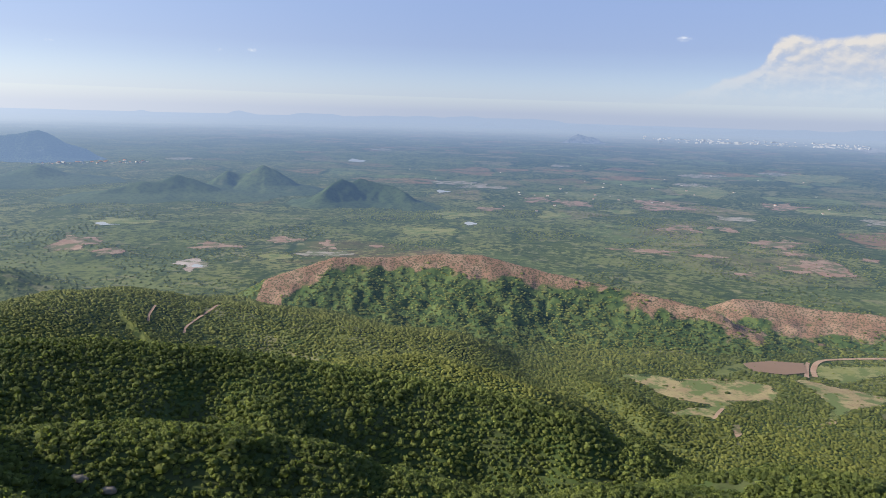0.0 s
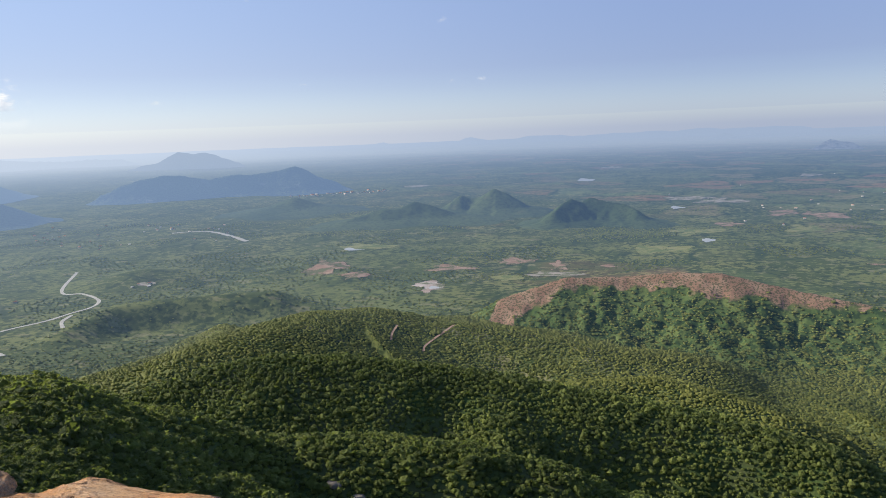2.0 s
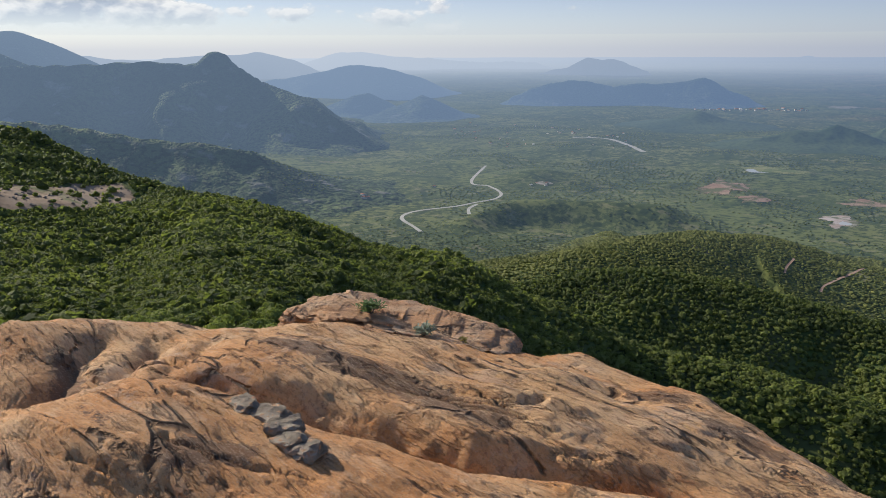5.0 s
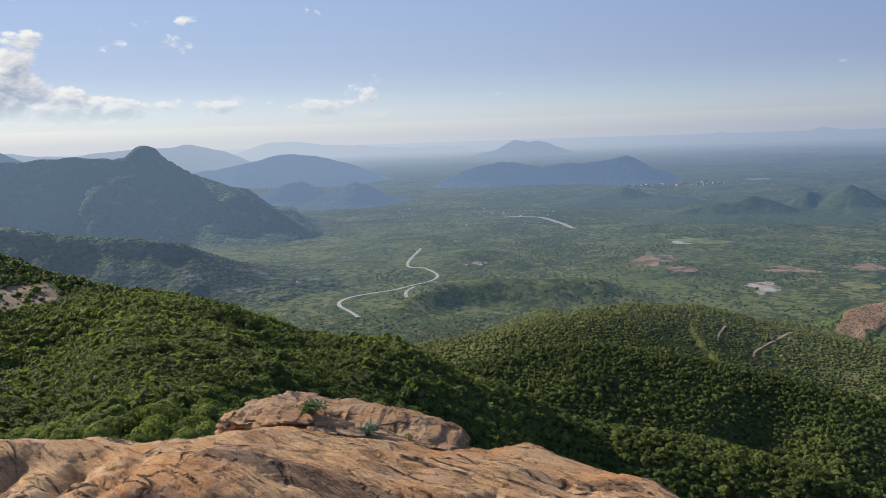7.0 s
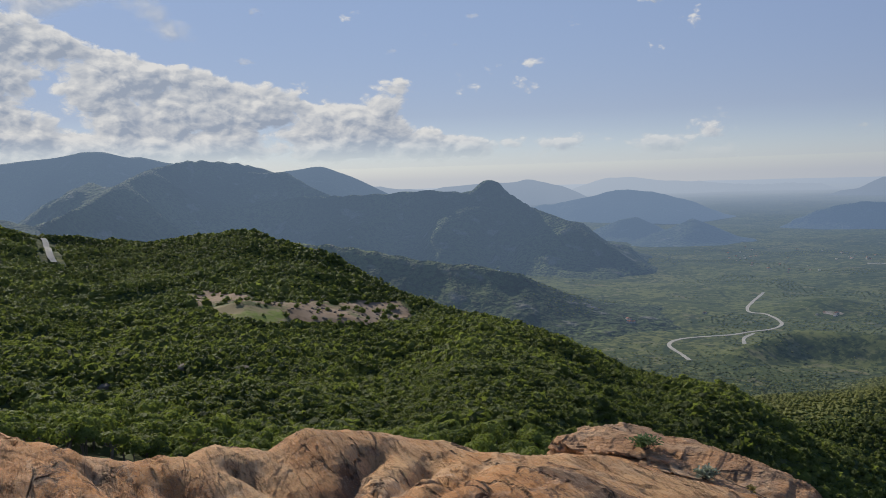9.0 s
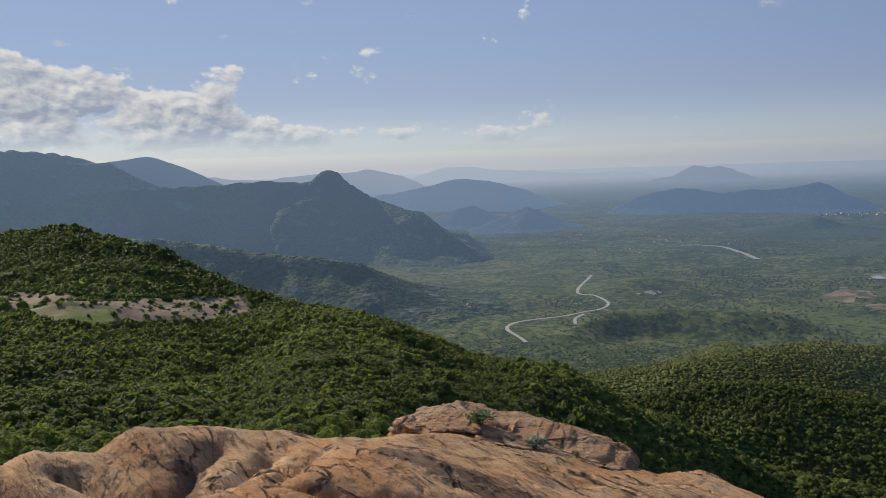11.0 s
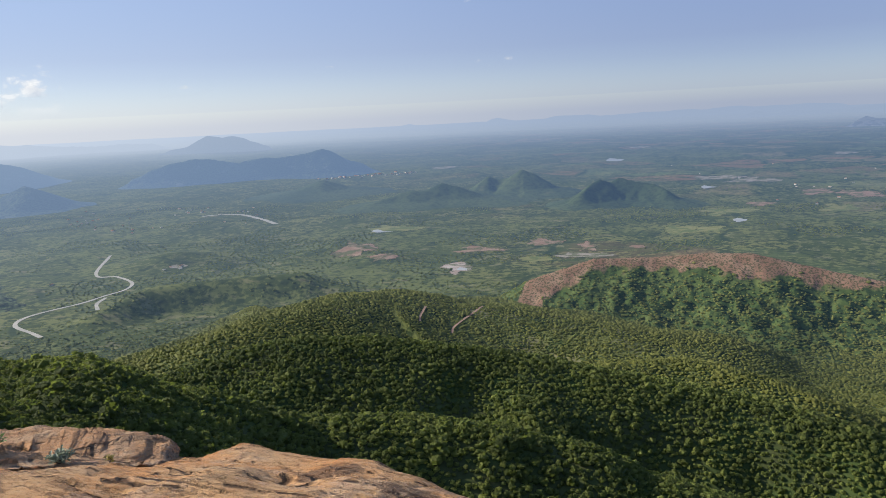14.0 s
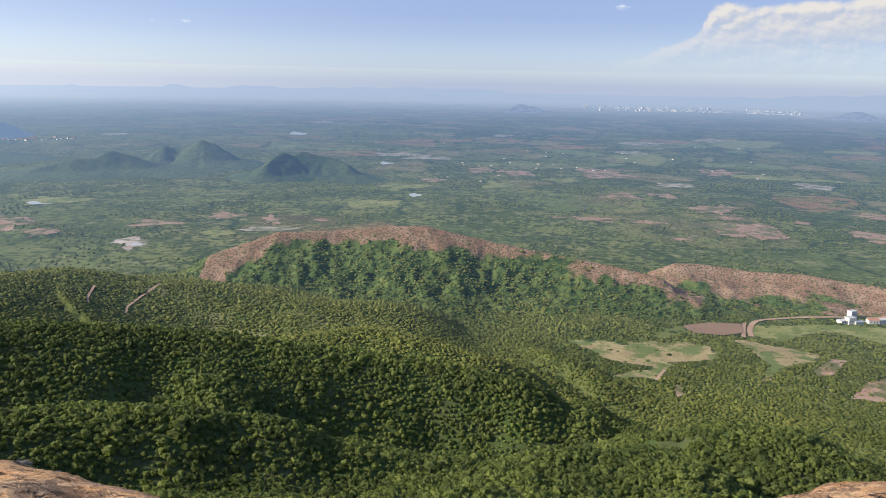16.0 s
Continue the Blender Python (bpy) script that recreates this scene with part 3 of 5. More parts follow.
build_hill("stony_hill", "pale stony hill beyond the far town", "hill",
           [(31.9, -1.5, 9500), (32.5, -1.26, 9500), (33.4, -1.2, 9500), (34.1, -1.45, 9500)], 0.5, 20, MAT_PALE, 0.4, 250, 35, (80, 50))
build_hill("far_range", "low blue hills along the horizon", "mountain",
           [(5.6, -0.85, 17000), (7, -0.72, 17000), (9.5, -0.72, 17000), (12.2, -0.57, 17000), (13.8, -0.72, 17000), (16, -0.63, 17000), (17.5, -0.8, 17000), (21.2, -0.66, 17000), (24.5, -0.53, 17000), (26.1, -0.41, 17000), (27.5, -0.47, 17000), (29.3, -0.3, 17000), (31.5, -0.25, 17000), (32.8, -0.38, 17000), (34.5, -0.22, 17000), (44, -0.4, 17000)],
           0.4, 40, MAT_MOUNTAIN, 0.3, 900, 36, (260, 50))
build_hill("far_range", "low blue hills along the horizon", "mountain",
           [(-34, -0.95, 22000), (-28, -0.80, 22000), (-23.3, -0.72, 22000), (-21, -0.62, 22000), (-20, -0.66, 22000), (-19.2, -0.50, 22000), (-18.3, -0.64, 22000), (-15.4, -0.66, 22000), (-14, -0.66, 22000), (-13.1, -0.36, 22000), (-12.2, -0.56, 22000), (-10.7, -0.58, 22000), (-8.4, -0.38, 22000), (-6.2, -0.39, 22000), (-4.7, -0.5, 22000), (-3.1, -0.34, 22000), (-0.5, -0.38, 22000), (0.9, -0.36, 22000), (3.6, -0.25, 22000), (6.5, -0.36, 22000), (10, -0.5, 22000)],
           0.4, 40, MAT_MOUNTAIN, 0.3, 900, 38, (300, 50))


# ---- the summit rock ----
ROCK_AZ = np.array([-180, -130, -100, -95, -91, -87, -84, -81, -78, -75, -72, -67, -62, -57, -50, -44, -38, -35, -32, -26, -20, -16, -12, -5, 5, 15, 22, 30, 34, 37, 60, 120, 180])
ROCK_R = np.array([3.2, 4.4, 5.6, 5.6, 5.3, 5.1, 5.1, 5.4, 5.4, 5.85, 6.0, 5.8, 5.6, 5.65, 5.6, 5.5, 5.4, 5.6, 5.4, 5.05, 4.45, 4.15, 4.0, 3.6, 3.3, 3.3, 3.6, 4.45, 4.8, 5.1, 5.0, 4.0, 3.2])
STEP_LINE = [(-5.2, 1.05), (-4.22, 1.68), (-3.91, 1.98), (-3.34, 2.22), (-2.53, 2.52), (-2.22, 2.77), (-1.75, 3.06), (-1.29, 3.30)]
GROOVES = [((-5.3, 1.90), (-4.42, 1.26), 0.14, 0.15), ((-4.95, 2.15), (-4.40, 1.56), 0.12, 0.11), ((-4.60, 2.36), (-4.30, 1.95), 0.05, 0.06),
           ((-5.0, 0.95), (-4.45, 1.22), 0.11, 0.11), ((-4.75, 0.5), (-4.25, 0.85), 0.10, 0.10), ((-5.0, 0.1), (-4.3, 0.35), 0.09, 0.09), ((-4.8, -0.5), (-4.2, -0.2), 0.08, 0.10),
           ((-2.62, 4.05), (-2.36, 3.98), 0.05, 0.16), ((-3.05, 1.1), (-2.7, 1.5), 0.04, 0.12), ((-3.4, 3.4), (-2.2, 3.75), 0.025, 0.05), ((-3.9, 3.15), (-3.0, 3.4), 0.025, 0.05)]


CRACKS = []
_cr = random.Random(8)
for _k in range(46):
    _a, _r, _l = radians(_cr.uniform(-95, -18)), _cr.uniform(2.4, 5.2), _cr.uniform(0.12, 0.45)
    _t = 0.36 + _cr.uniform(-0.45, 0.35)
    _p = (_r * math.sin(_a), _r * math.cos(_a))
    CRACKS.append((_p, (_p[0] + _l * math.cos(_t), _p[1] + _l * math.sin(_t)), _cr.uniform(0.016, 0.034), _cr.uniform(0.010, 0.018)))


def near_line(x, y, p, q):
    dx, dy = q[0] - p[0], q[1] - p[1]
    u = ((x - p[0]) * dx + (y - p[1]) * dy) / (dx * dx + dy * dy)
    uc = np.clip(u, 0, 1)
    return np.hypot(x - p[0] - uc * dx, y - p[1] - uc * dy), u, (dx * (y - p[1]) - dy * (x - p[0])) / math.hypot(dx, dy)


def rock_height(x, y):
    r, az = np.hypot(x, y), np.degrees(np.arctan2(x, y))
    z = -1.6 - 0.03 * x - 0.15 * y
    # the step between the near slab and the bulging rear one
    best, side, along = np.full(np.shape(x), 1e9), np.zeros(np.shape(x)), np.zeros(np.shape(x))
    last = len(STEP_LINE) - 2
    for k, (p, q) in enumerate(zip(STEP_LINE[:-1], STEP_LINE[1:])):
        d, u, s = near_line(x, y, p, q)
        better = d < best
        best, side = np.where(better, d, best), np.where(better, s, side)
        along = np.where(better, (k + np.clip(u, 0, 1)) / (last + 1), along)
    strength = step01(0.02, 0.3, along) * step01(1.0, 0.72, along)
    signed = np.where(side > 0, best, -best) + 0.03 * fbm(x, y, 0.35, 3, 61)
    hollow = np.where(signed < 0, np.exp(-(-signed) / 0.07), 1 - step01(0.0, 0.30, signed) ** 0.7)
    z = z - 0.29 * strength * hollow
    z = z - 0.13 * strength * np.exp(-((signed - 0.03) / 0.05) ** 2)
    z = z + 0.035 * strength * np.exp(-((signed - 0.65) / 0.35) ** 2)
    for p, q, depth, w in GROOVES:
        d, u, s = near_line(x, y, p, q)
        z = z - 1.75 * depth * np.exp(-np.sqrt(d * d + 0.0004) / (1.35 * w))
    # foliation runs across the slab
    c, s = math.cos(0.36), math.sin(0.36)
    a, b = c * x + s * y, -s * x + c * y
    z = z + 0.06 * fbm(x, y, 1.3, 3, 71) + 0.007 * fbm(a * 0.40, b, 0.26, 4, 73)
    flakes = fbm(a * 0.30, b, 0.34, 4, 75)
    z = z + 0.034 * np.floor(flakes * 4.0 + 0.30 * fbm(x, y, 0.1, 3, 76)) / 4.0
    t = b / 0.30 + 0.9 * fbm(a * 0.30, b, 0.7, 3, 93)
    layer = step01(-0.25, 0.3, fbm(x, y, 0.8, 2, 95))
    z = z + 0.018 * layer * ((t - np.floor(t)) - 0.5)
    t = b / 0.11 + 0.8 * fbm(a * 0.35, b, 0.30, 3, 97)
    z = z + 0.007 * (1 - layer * 0.5) * ((t - np.floor(t)) - 0.5)
    crack = np.abs(fbm(a * 0.16, b, 0.42, 3, 79))
    z = z - 0.050 * np.exp(-(crack / 0.024) ** 2) * step01(-0.1, 0.35, fbm(x, y, 0.9, 2, 81))
    z = z + 0.006 * fbm(a * 0.6, b, 0.08, 3, 83)
    wob = 0.02 * fbm(x, y, 0.12, 2, 87)
    for p, q, depth, w in CRACKS:
        d, u, s2 = near_line(x + wob, y - wob, p, q)
        z = z - depth * np.exp(-(d / w) ** 2)
    # the dome falls away past its rim
    edge = np.interp(az, ROCK_AZ, ROCK_R) + 0.05 * fbm(x, y, 0.4, 2, 85)
    e = np.maximum(r - (edge - 0.20), 0)
    return z - 0.62 * e * e


def rock_material(name="weathered_orange_granite", streak=0.42, pale=0.0):
    m = Nodes(name)
    p = m.coords()
    turned = m.nt.nodes.new("ShaderNodeMapping")
    m.put(turned.inputs["Vector"], p)
    turned.inputs["Rotation"].default_value = (0, 0, -0.36)
    turned.inputs["Scale"].default_value = (streak, 1.0, 1.0)
    q = turned.outputs[0]
    big, mid, fine = m.noise(p, 0.9, 5, 0.6), m.noise(q, 3.4, 7, 0.68), m.noise(p, 42, 4, 0.7)
    col = m.mix(m.band(big, 0.38, 0.64), (0.56, 0.255, 0.092), (0.63, 0.375, 0.180))
    col = m.mix(m.math("MULTIPLY", m.band(mid, 0.49, 0.64), 0.55), col, (0.62, 0.42, 0.255))
    col = m.mix(m.math("MULTIPLY", m.band(m.noise(q, 2.3, 6, 0.7), 0.55, 0.64), 0.7), col, (0.56, 0.235, 0.065))
    grey = m.math("MULTIPLY", m.band(m.noise(p, 1.6, 7, 0.72), 0.56, 0.62), 0.3)
    col = m.mix(grey, col, (0.46, 0.385, 0.315))
    lichen = m.math("MULTIPLY", m.band(m.noise(q, 1.9, 8, 0.75), 0.55, 0.62), m.band(m.noise(p, 21, 5, 0.75), 0.40, 0.56))
    crust = m.band(m.math("ADD", m.attr("stain", "Fac"), m.math("MULTIPLY", m.math("SUBTRACT", m.noise(p, 11, 7, 0.78), 0.5), 2.0)), 0.36, 0.60)
    lichen = m.math("MAXIMUM", lichen, m.math("MULTIPLY", crust, 0.85))
    col = m.mix(m.math("MULTIPLY", lichen, 0.85), col, (0.085, 0.052, 0.040))
    col = m.mix(m.math("MULTIPLY", m.band(fine, 0.50, 0.66), 0.55), col, (0.25, 0.125, 0.062))
    col = m.mix(m.math("MULTIPLY", m.band(m.noise(p, 95, 3, 0.6), 0.52, 0.66), 0.3), col, (0.64, 0.46, 0.30))
    drawn = m.nt.nodes.new("ShaderNodeMapping")
    m.put(drawn.inputs["Vector"], p)
    drawn.inputs["Rotation"].default_value = (0, 0, -0.36)
    drawn.inputs["Scale"].default_value = (0.38 * streak, 1.0, 0.6)
    lines = m.math("ABSOLUTE", m.math("SUBTRACT", m.noise(drawn.outputs[0], 7.0, 5, 0.6), 0.5))
    hair = m.math("MULTIPLY", m.band(lines, 0.026, 0.004), m.band(m.noise(p, 2.2, 4, 0.6), 0.44, 0.52))
    col = m.mix(m.math("MULTIPLY", hair, 0.25), col, (0.085, 0.045, 0.026))
    bent = m.vec("ADD", drawn.outputs[0], m.scaled(m.vec("SUBTRACT", m.nt_colour(q, 3.0), (0.5, 0.5, 0.5)), 0.16))
    split = m.math("MULTIPLY", m.band(m.cells(bent, 4.2, "DISTANCE_TO_EDGE"), 0.045, 0.008), m.band(m.noise(p, 2.6, 5, 0.65), 0.50, 0.58))
    col = m.mix(m.math("MULTIPLY", split, 0.85), col, (0.070, 0.038, 0.022))
    grain = m.noise(drawn.outputs[0], 34, 5, 0.7)
    col = m.mix(m.math("MULTIPLY", m.band(grain, 0.50, 0.66), 0.5), col, (0.30, 0.15, 0.075))
    col = m.mix(m.math("MULTIPLY", m.band(grain, 0.46, 0.34), 0.25), col, (0.66, 0.48, 0.32))
    col = m.mix(pale, col, m.mix(m.band(big, 0.4, 0.6), (0.36, 0.28, 0.205), (0.47, 0.37, 0.27)))
    h = m.math("ADD", m.math("MULTIPLY", fine, 0.22), m.math("MULTIPLY", mid, 1.2))
    h = m.math("SUBTRACT", h, m.math("MULTIPLY", hair, 0.5))
    h = m.math("SUBTRACT", h, m.math("MULTIPLY", split, 1.3))
    h = m.math("ADD", h, m.math("MULTIPLY", m.noise(q, 15, 6, 0.72), 0.7))
    h = m.math("ADD", h, m.math("MULTIPLY", grain, 0.5))
    return m.finish(m.surface(col, 0.88, m.bump(h, 0.048, 1.0), 0.25))


STAINS = [((-4.15, 2.60), (-3.80, 2.78), 0.13), ((-3.80, 2.78), (-3.28, 2.86), 0.17), ((-3.28, 2.86), (-2.70, 2.94), 0.17), ((-2.50, 4.20), (-2.28, 4.25), 0.11), ((-1.90, 4.02), (-1.55, 4.0), 0.10), ((-3.20, 1.36), (-3.05, 1.58), 0.12), ((-5.1, 1.7), (-4.7, 1.5), 0.10)]
MAT_ROCK = rock_material()
MAT_SLAB = rock_material("greyish_granite_slab", 0.75, 0.3)


def build_rock():
    az = np.radians(np.concatenate([np.arange(-180, -106, 3), np.arange(-106, 46, 0.28), np.arange(46, 181, 3)]))
    u = np.concatenate([np.linspace(0.02, 0.33, 12), np.linspace(0.345, 1.06, 215), np.linspace(1.09, 2.9, 22)])
    aa, uu = np.meshgrid(az, u)
    rr = uu * np.interp(np.degrees(aa), ROCK_AZ, ROCK_R)
    x, y = rr * np.sin(aa), rr * np.cos(aa)
    # dark crusts of lichen: one along the bulge above the step, two on the rear face
    stain = np.zeros(x.shape)
    for p, q, w in STAINS:
        stain = np.maximum(stain, np.exp(-(near_line(x, y, p, q)[0] / w) ** 2))
    me = mesh_from("summit_rock", np.stack([x, y, rock_height(x, y)], -1).reshape(-1, 3), grid_faces(len(u), len(az)), MAT_ROCK, stain=stain.reshape(-1))
    return tagged(new("summit_rock", me), "broad weathered orange granite slab on the summit", "rock")


build_rock()


def lump(name, size, seed, rough=0.12, power=2.6, detail=4, parent=None, material=None):
    """A stone: a rounded box with facets, chips and layers."""
    bm = bmesh.new()
    bmesh.ops.create_icosphere(bm, subdivisions=detail, radius=1)
    for v in bm.verts:
        c = v.co
        k = (abs(c.x) ** power + abs(c.y) ** power + abs(c.z) ** power) ** (-1 / power)
        c = c * k
        n = noise.fractal(Vector((c.x * 1.3 + seed, c.y * 1.3, c.z * 1.3)), 1.0, 2.0, 3)
        n2 = noise.fractal(Vector((c.x * max(3, 5 * size[0]) + seed * 2, c.y * 4, c.z * 4)), 0.8, 2.0, 5)
        c = c * (1 + rough * n + rough * 0.55 * n2)
        v.co = (c.x * size[0], c.y * size[1], c.z * size[2])
    for f in bm.faces:
        f.smooth = True
    return part(name, bm, material or MAT_ROCK, parent)


def rock_z(x, y):
    return float(rock_height(np.array([x]), np.array([y]))[0])


def layer_mesh(name, us, tops, lows, fronts, backs, seed, parent):
    """One layer of the slab: a rounded, flaking bar whose top, underside, front and back edges run through the given values."""
    u, a = np.meshgrid(np.linspace(-1, 1, 150), np.linspace(0, 2 * math.pi, 97)[:-1], indexing="ij")
    top, low, front, back = (np.interp(u, us, q) for q in (tops, lows, fronts, backs))
    c, s = np.cos(a), np.sin(a)
    y = (front + back) / 2 + (back - front) / 2 * np.sign(c) * np.abs(c) ** 0.32
    z = (top + low) / 2 + (top - low) / 2 * np.sign(s) * np.abs(s) ** 0.32
    rough = fbm(u * 1.4 + 5 * seed, 2.5 * y + 9 * z, 0.35, 5, seed)
    bed = z / 0.045 + 1.3 * fbm(u, z * 2, 0.5, 3, seed + 2)
    ledge = (bed - np.floor(bed)) ** 2 * step01(-0.3, 0.2, fbm(u, 0 * u + seed, 0.3, 2, seed + 3))
    block = np.floor(2.2 * fbm(u * 1.2, z * 5, 0.28, 3, seed + 4)) / 2.2
    y = y + (0.030 * rough + 0.034 * block - 0.05 * ledge * (c < 0)) * np.sign(c)
    z = z + 0.014 * rough + 0.030 * np.floor(2.5 * fbm(u + 0.6 * y, y * 2.4, 0.45, 3, seed + 6)) / 2.5
    for share, deep in ((0.30, 0.10), (0.66, 0.05)):  # long cracks along the front
        line = low + share * (top - low) + 0.018 * fbm(u, 0 * u + seed, 0.4, 3, seed + 11)
        y = y + deep * np.exp(-((z - line) / 0.012) ** 2) * (c < 0) * step01(-0.2, 0.25, fbm(u, 0 * u + share, 0.5, 2, seed + 12) + 0.3)
    x = u + 0.03 * fbm(z * 3, y * 3, 0.3, 3, seed + 8)
    rows, cols = u.shape
    i = np.arange(rows * cols).reshape(rows, cols)
    k = np.roll(i, -1, 1)
    faces = np.stack([i[:-1], k[:-1], k[1:], i[1:]], -1).reshape(-1, 4)
    me = mesh_from(name, np.stack([x, y, z], -1).reshape(-1, 3), faces, MAT_SLAB, True, stain=0 * x.reshape(-1))
    ob = new(name, me)
    ob.parent = parent
    return ob


slab = tagged(new("rock_slab"), "long layered granite slab lying on the summit rock", "rock")
slab.matrix_world = pose(-4.41, 3.85, -2.145, 3, 5, 25)
layer_mesh("upper_layer", [-1, -0.97, -0.85, -0.6, -0.3, 0.0, 0.4, 0.7, 0.88, 0.98, 1.0], [-0.05, -0.01, 0.07, 0.135, 0.14, 0.135, 0.125, 0.115, 0.085, 0.01, -0.04],
           [-0.08, -0.09, -0.08, -0.04, 0.00, 0.04, 0.035, 0.02, -0.01, -0.07, -0.07], [-0.02, -0.12, -0.20, -0.22, -0.22, -0.20, -0.19, -0.17, -0.14, -0.10, -0.04], [0.02, 0.12, 0.30, 0.40, 0.42, 0.42, 0.40, 0.34, 0.25, 0.12, 0.02], 3, slab)
layer_mesh("lower_layer", [-1, -0.5, -0.3, 0.0, 0.4, 0.7, 0.9, 1.0], [-0.10, -0.08, -0.05, -0.02, -0.02, -0.03, -0.06, -0.09],
           [-0.14, -0.14, -0.12, -0.12, -0.12, -0.12, -0.12, -0.12], [-0.05, -0.08, -0.11, -0.12, -0.14, -0.16, -0.14, -0.02], [0.1, 0.3, 0.36, 0.36, 0.34, 0.30, 0.2, 0.05], 9, slab)

# ---- cleared land, roads and water ----
CLEARED = []


def outline_of(rows):
    return np.array([sight(az, el) for az, el in rows])


def inside(x, y, poly, fray=0.0, size=20.0, seed=0):
    if fray:
        x = x + fray * fbm(x, y, size, 3, seed)
        y = y + fray * fbm(x, y, size, 3, seed + 1)
    hit = np.zeros(np.shape(x), bool)
    j = len(poly) - 1
    for i in range(len(poly)):
        (xi, yi), (xj, yj) = poly[i], poly[j]
        cross = ((yi > y) != (yj > y)) & (x < (xj - xi) * (y - yi) / (yj - yi + 1e-12) + xi)
        hit ^= cross
        j = i
    return hit


def all_height(x, y):
    z = land_height(x, y)
    for crest, slope, width, rough, size, seed in HILLS:
        z = np.maximum(z, hill_height(x, y, crest, slope, width, rough, size, seed))
    return z


def top_height(x, y):
    """Height of the sheets that show: the ground's, or a hill's where one stands."""
    z = ground_height(x, y)
    for crest, slope, width, rough, size, seed in HILLS:
        z = np.maximum(z, hill_height(x, y, crest, slope, width, rough, size, seed))
    return z


def patch(name, label, category, rows, material, lift=0.5, fray=0.12, n=64, flat=False, kind="structure", clear=True, share=0.12):
    """A frayed patch of other ground laid over the land."""
    poly = outline_of(rows)
    lo, hi = poly.min(0), poly.max(0)
    wide = float((hi - lo).max())
    pad = 0.1 * (hi - lo) + 1
    xs, ys = np.linspace(lo[0] - pad[0], hi[0] + pad[0], n), np.linspace(lo[1] - pad[1], hi[1] + pad[1], n)
    x, y = np.meshgrid(xs, ys)
    f = grid_faces(n, n)
    cx, cy = x.reshape(-1)[f].mean(1), y.reshape(-1)[f].mean(1)
    keep = inside(cx, cy, poly, fray * wide * 0.35, wide * 0.22, 7) if flat else np.ones(len(f), bool)
    if keep.sum() < 3:
        return None
    z = top_height(x, y)
    if flat:
        z = np.full(x.shape, float(np.percentile(z.reshape(-1)[np.unique(f[keep])], 60)))
    z = z + 0.3 * lift + 0.00012 * np.hypot(x, y)
    rim = np.full(x.shape, 1e9)
    for p, q in zip(poly, np.roll(poly, -1, 0)):
        u = np.clip(((x - p[0]) * (q - p)[0] + (y - p[1]) * (q - p)[1]) / ((q - p) @ (q - p) + 1e-9), 0, 1)
        rim = np.minimum(rim, np.hypot(x - p[0] - u * (q - p)[0], y - p[1] - u * (q - p)[1]))
    rim = np.where(inside(x, y, poly), 1, -1) * rim / (0.16 * math.sqrt((hi - lo).prod()))
    rim = np.clip(0.4 + rim, 0, 1.6)
    true = np.stack([x, y, z], -1).reshape(-1, 3)
    used = np.unique(f[keep])
    back = np.zeros(len(true), np.int64)
    back[used] = np.arange(len(used))
    me = mesh_from(name, pack(true[used]), back[f[keep]], material, place=true[used], rim=rim.reshape(-1)[used])
    if clear:
        CLEARED.append((poly, 0.03 if flat else share))
    return tagged(new(name, me), label, category, kind=kind)


def smooth_line(points, n):
    """A rounded line through the points."""
    p = np.asarray(points, float)
    p = np.vstack([2 * p[0] - p[1], p, 2 * p[-1] - p[-2]])
    out = []
    for i in range(1, len(p) - 2):
        for u in np.linspace(0, 1, n, endpoint=False):
            a, b, c, d = p[i - 1], p[i], p[i + 1], p[i + 2]
            out.append(0.5 * (2 * b + (c - a) * u + (2 * a - 5 * b + 4 * c - d) * u * u + (3 * b - a - 3 * c + d) * u ** 3))
    out.append(p[-2])
    return np.array(out)


def strip(name, label, rows, width, material, lift=0.8, n=10, category="road", clear=5.0):
    """A road or track draped over the land."""
    line = smooth_line([sight(az, el) for az, el in rows], n)
    t = np.gradient(line, axis=0)
    t /= np.linalg.norm(t, axis=1)[:, None] + 1e-9
    side = np.stack([-t[:, 1], t[:, 0]], -1)
    cols = []
    w = width * (1 + 0.15 * fbm(line[:, 0], line[:, 1], 30, 2, 3))
    for k in (-0.5, -0.17, 0.17, 0.5):
        q = line + side * (w * k)[:, None]
        z = top_height(q[:, 0], q[:, 1]) + 0.35 * lift + 0.0002 * np.hypot(q[:, 0], q[:, 1])
        cols.append(np.stack([q[:, 0], q[:, 1], z], -1))
    true = np.stack(cols, 1)
    z = true[:, :, 2]
    true[:, :, 2] = np.maximum(z, z.max(1, keepdims=True) - 0.4)
    true = true.reshape(-1, 3)
    me = mesh_from(name, pack(true), grid_faces(len(line), 4), material, place=true, rim=np.tile((0.55, 1.3, 1.3, 0.55), len(line)))
    if clear:
        half = width / 2 + clear
        CLEARED.append((np.vstack([line + side * half, (line - side * half)[::-1]]), 0.03))
    return tagged(new(name, me), label, category, kind="structure")


MAT_TRACK = soil_material("red_dirt_track", (0.33, 0.21, 0.135), (0.38, 0.26, 0.175), True, None, True)
MAT_ROAD = soil_material("pale_gravel_road", (0.40, 0.375, 0.32), (0.48, 0.445, 0.38), True, None, True)
MAT_FIELD = soil_material("mown_field", (0.27, 0.20, 0.11), (0.32, 0.26, 0.13), True, (0.10, 0.14, 0.045), True)
MAT_MEADOW = soil_material("green_meadow", (0.19, 0.195, 0.065), (0.235, 0.225, 0.095), True, (0.11, 0.14, 0.045), True)
MAT_BARE = soil_material("bare_reddish_soil", (0.27, 0.165, 0.110), (0.34, 0.235, 0.165), True, (0.09, 0.105, 0.04), True)
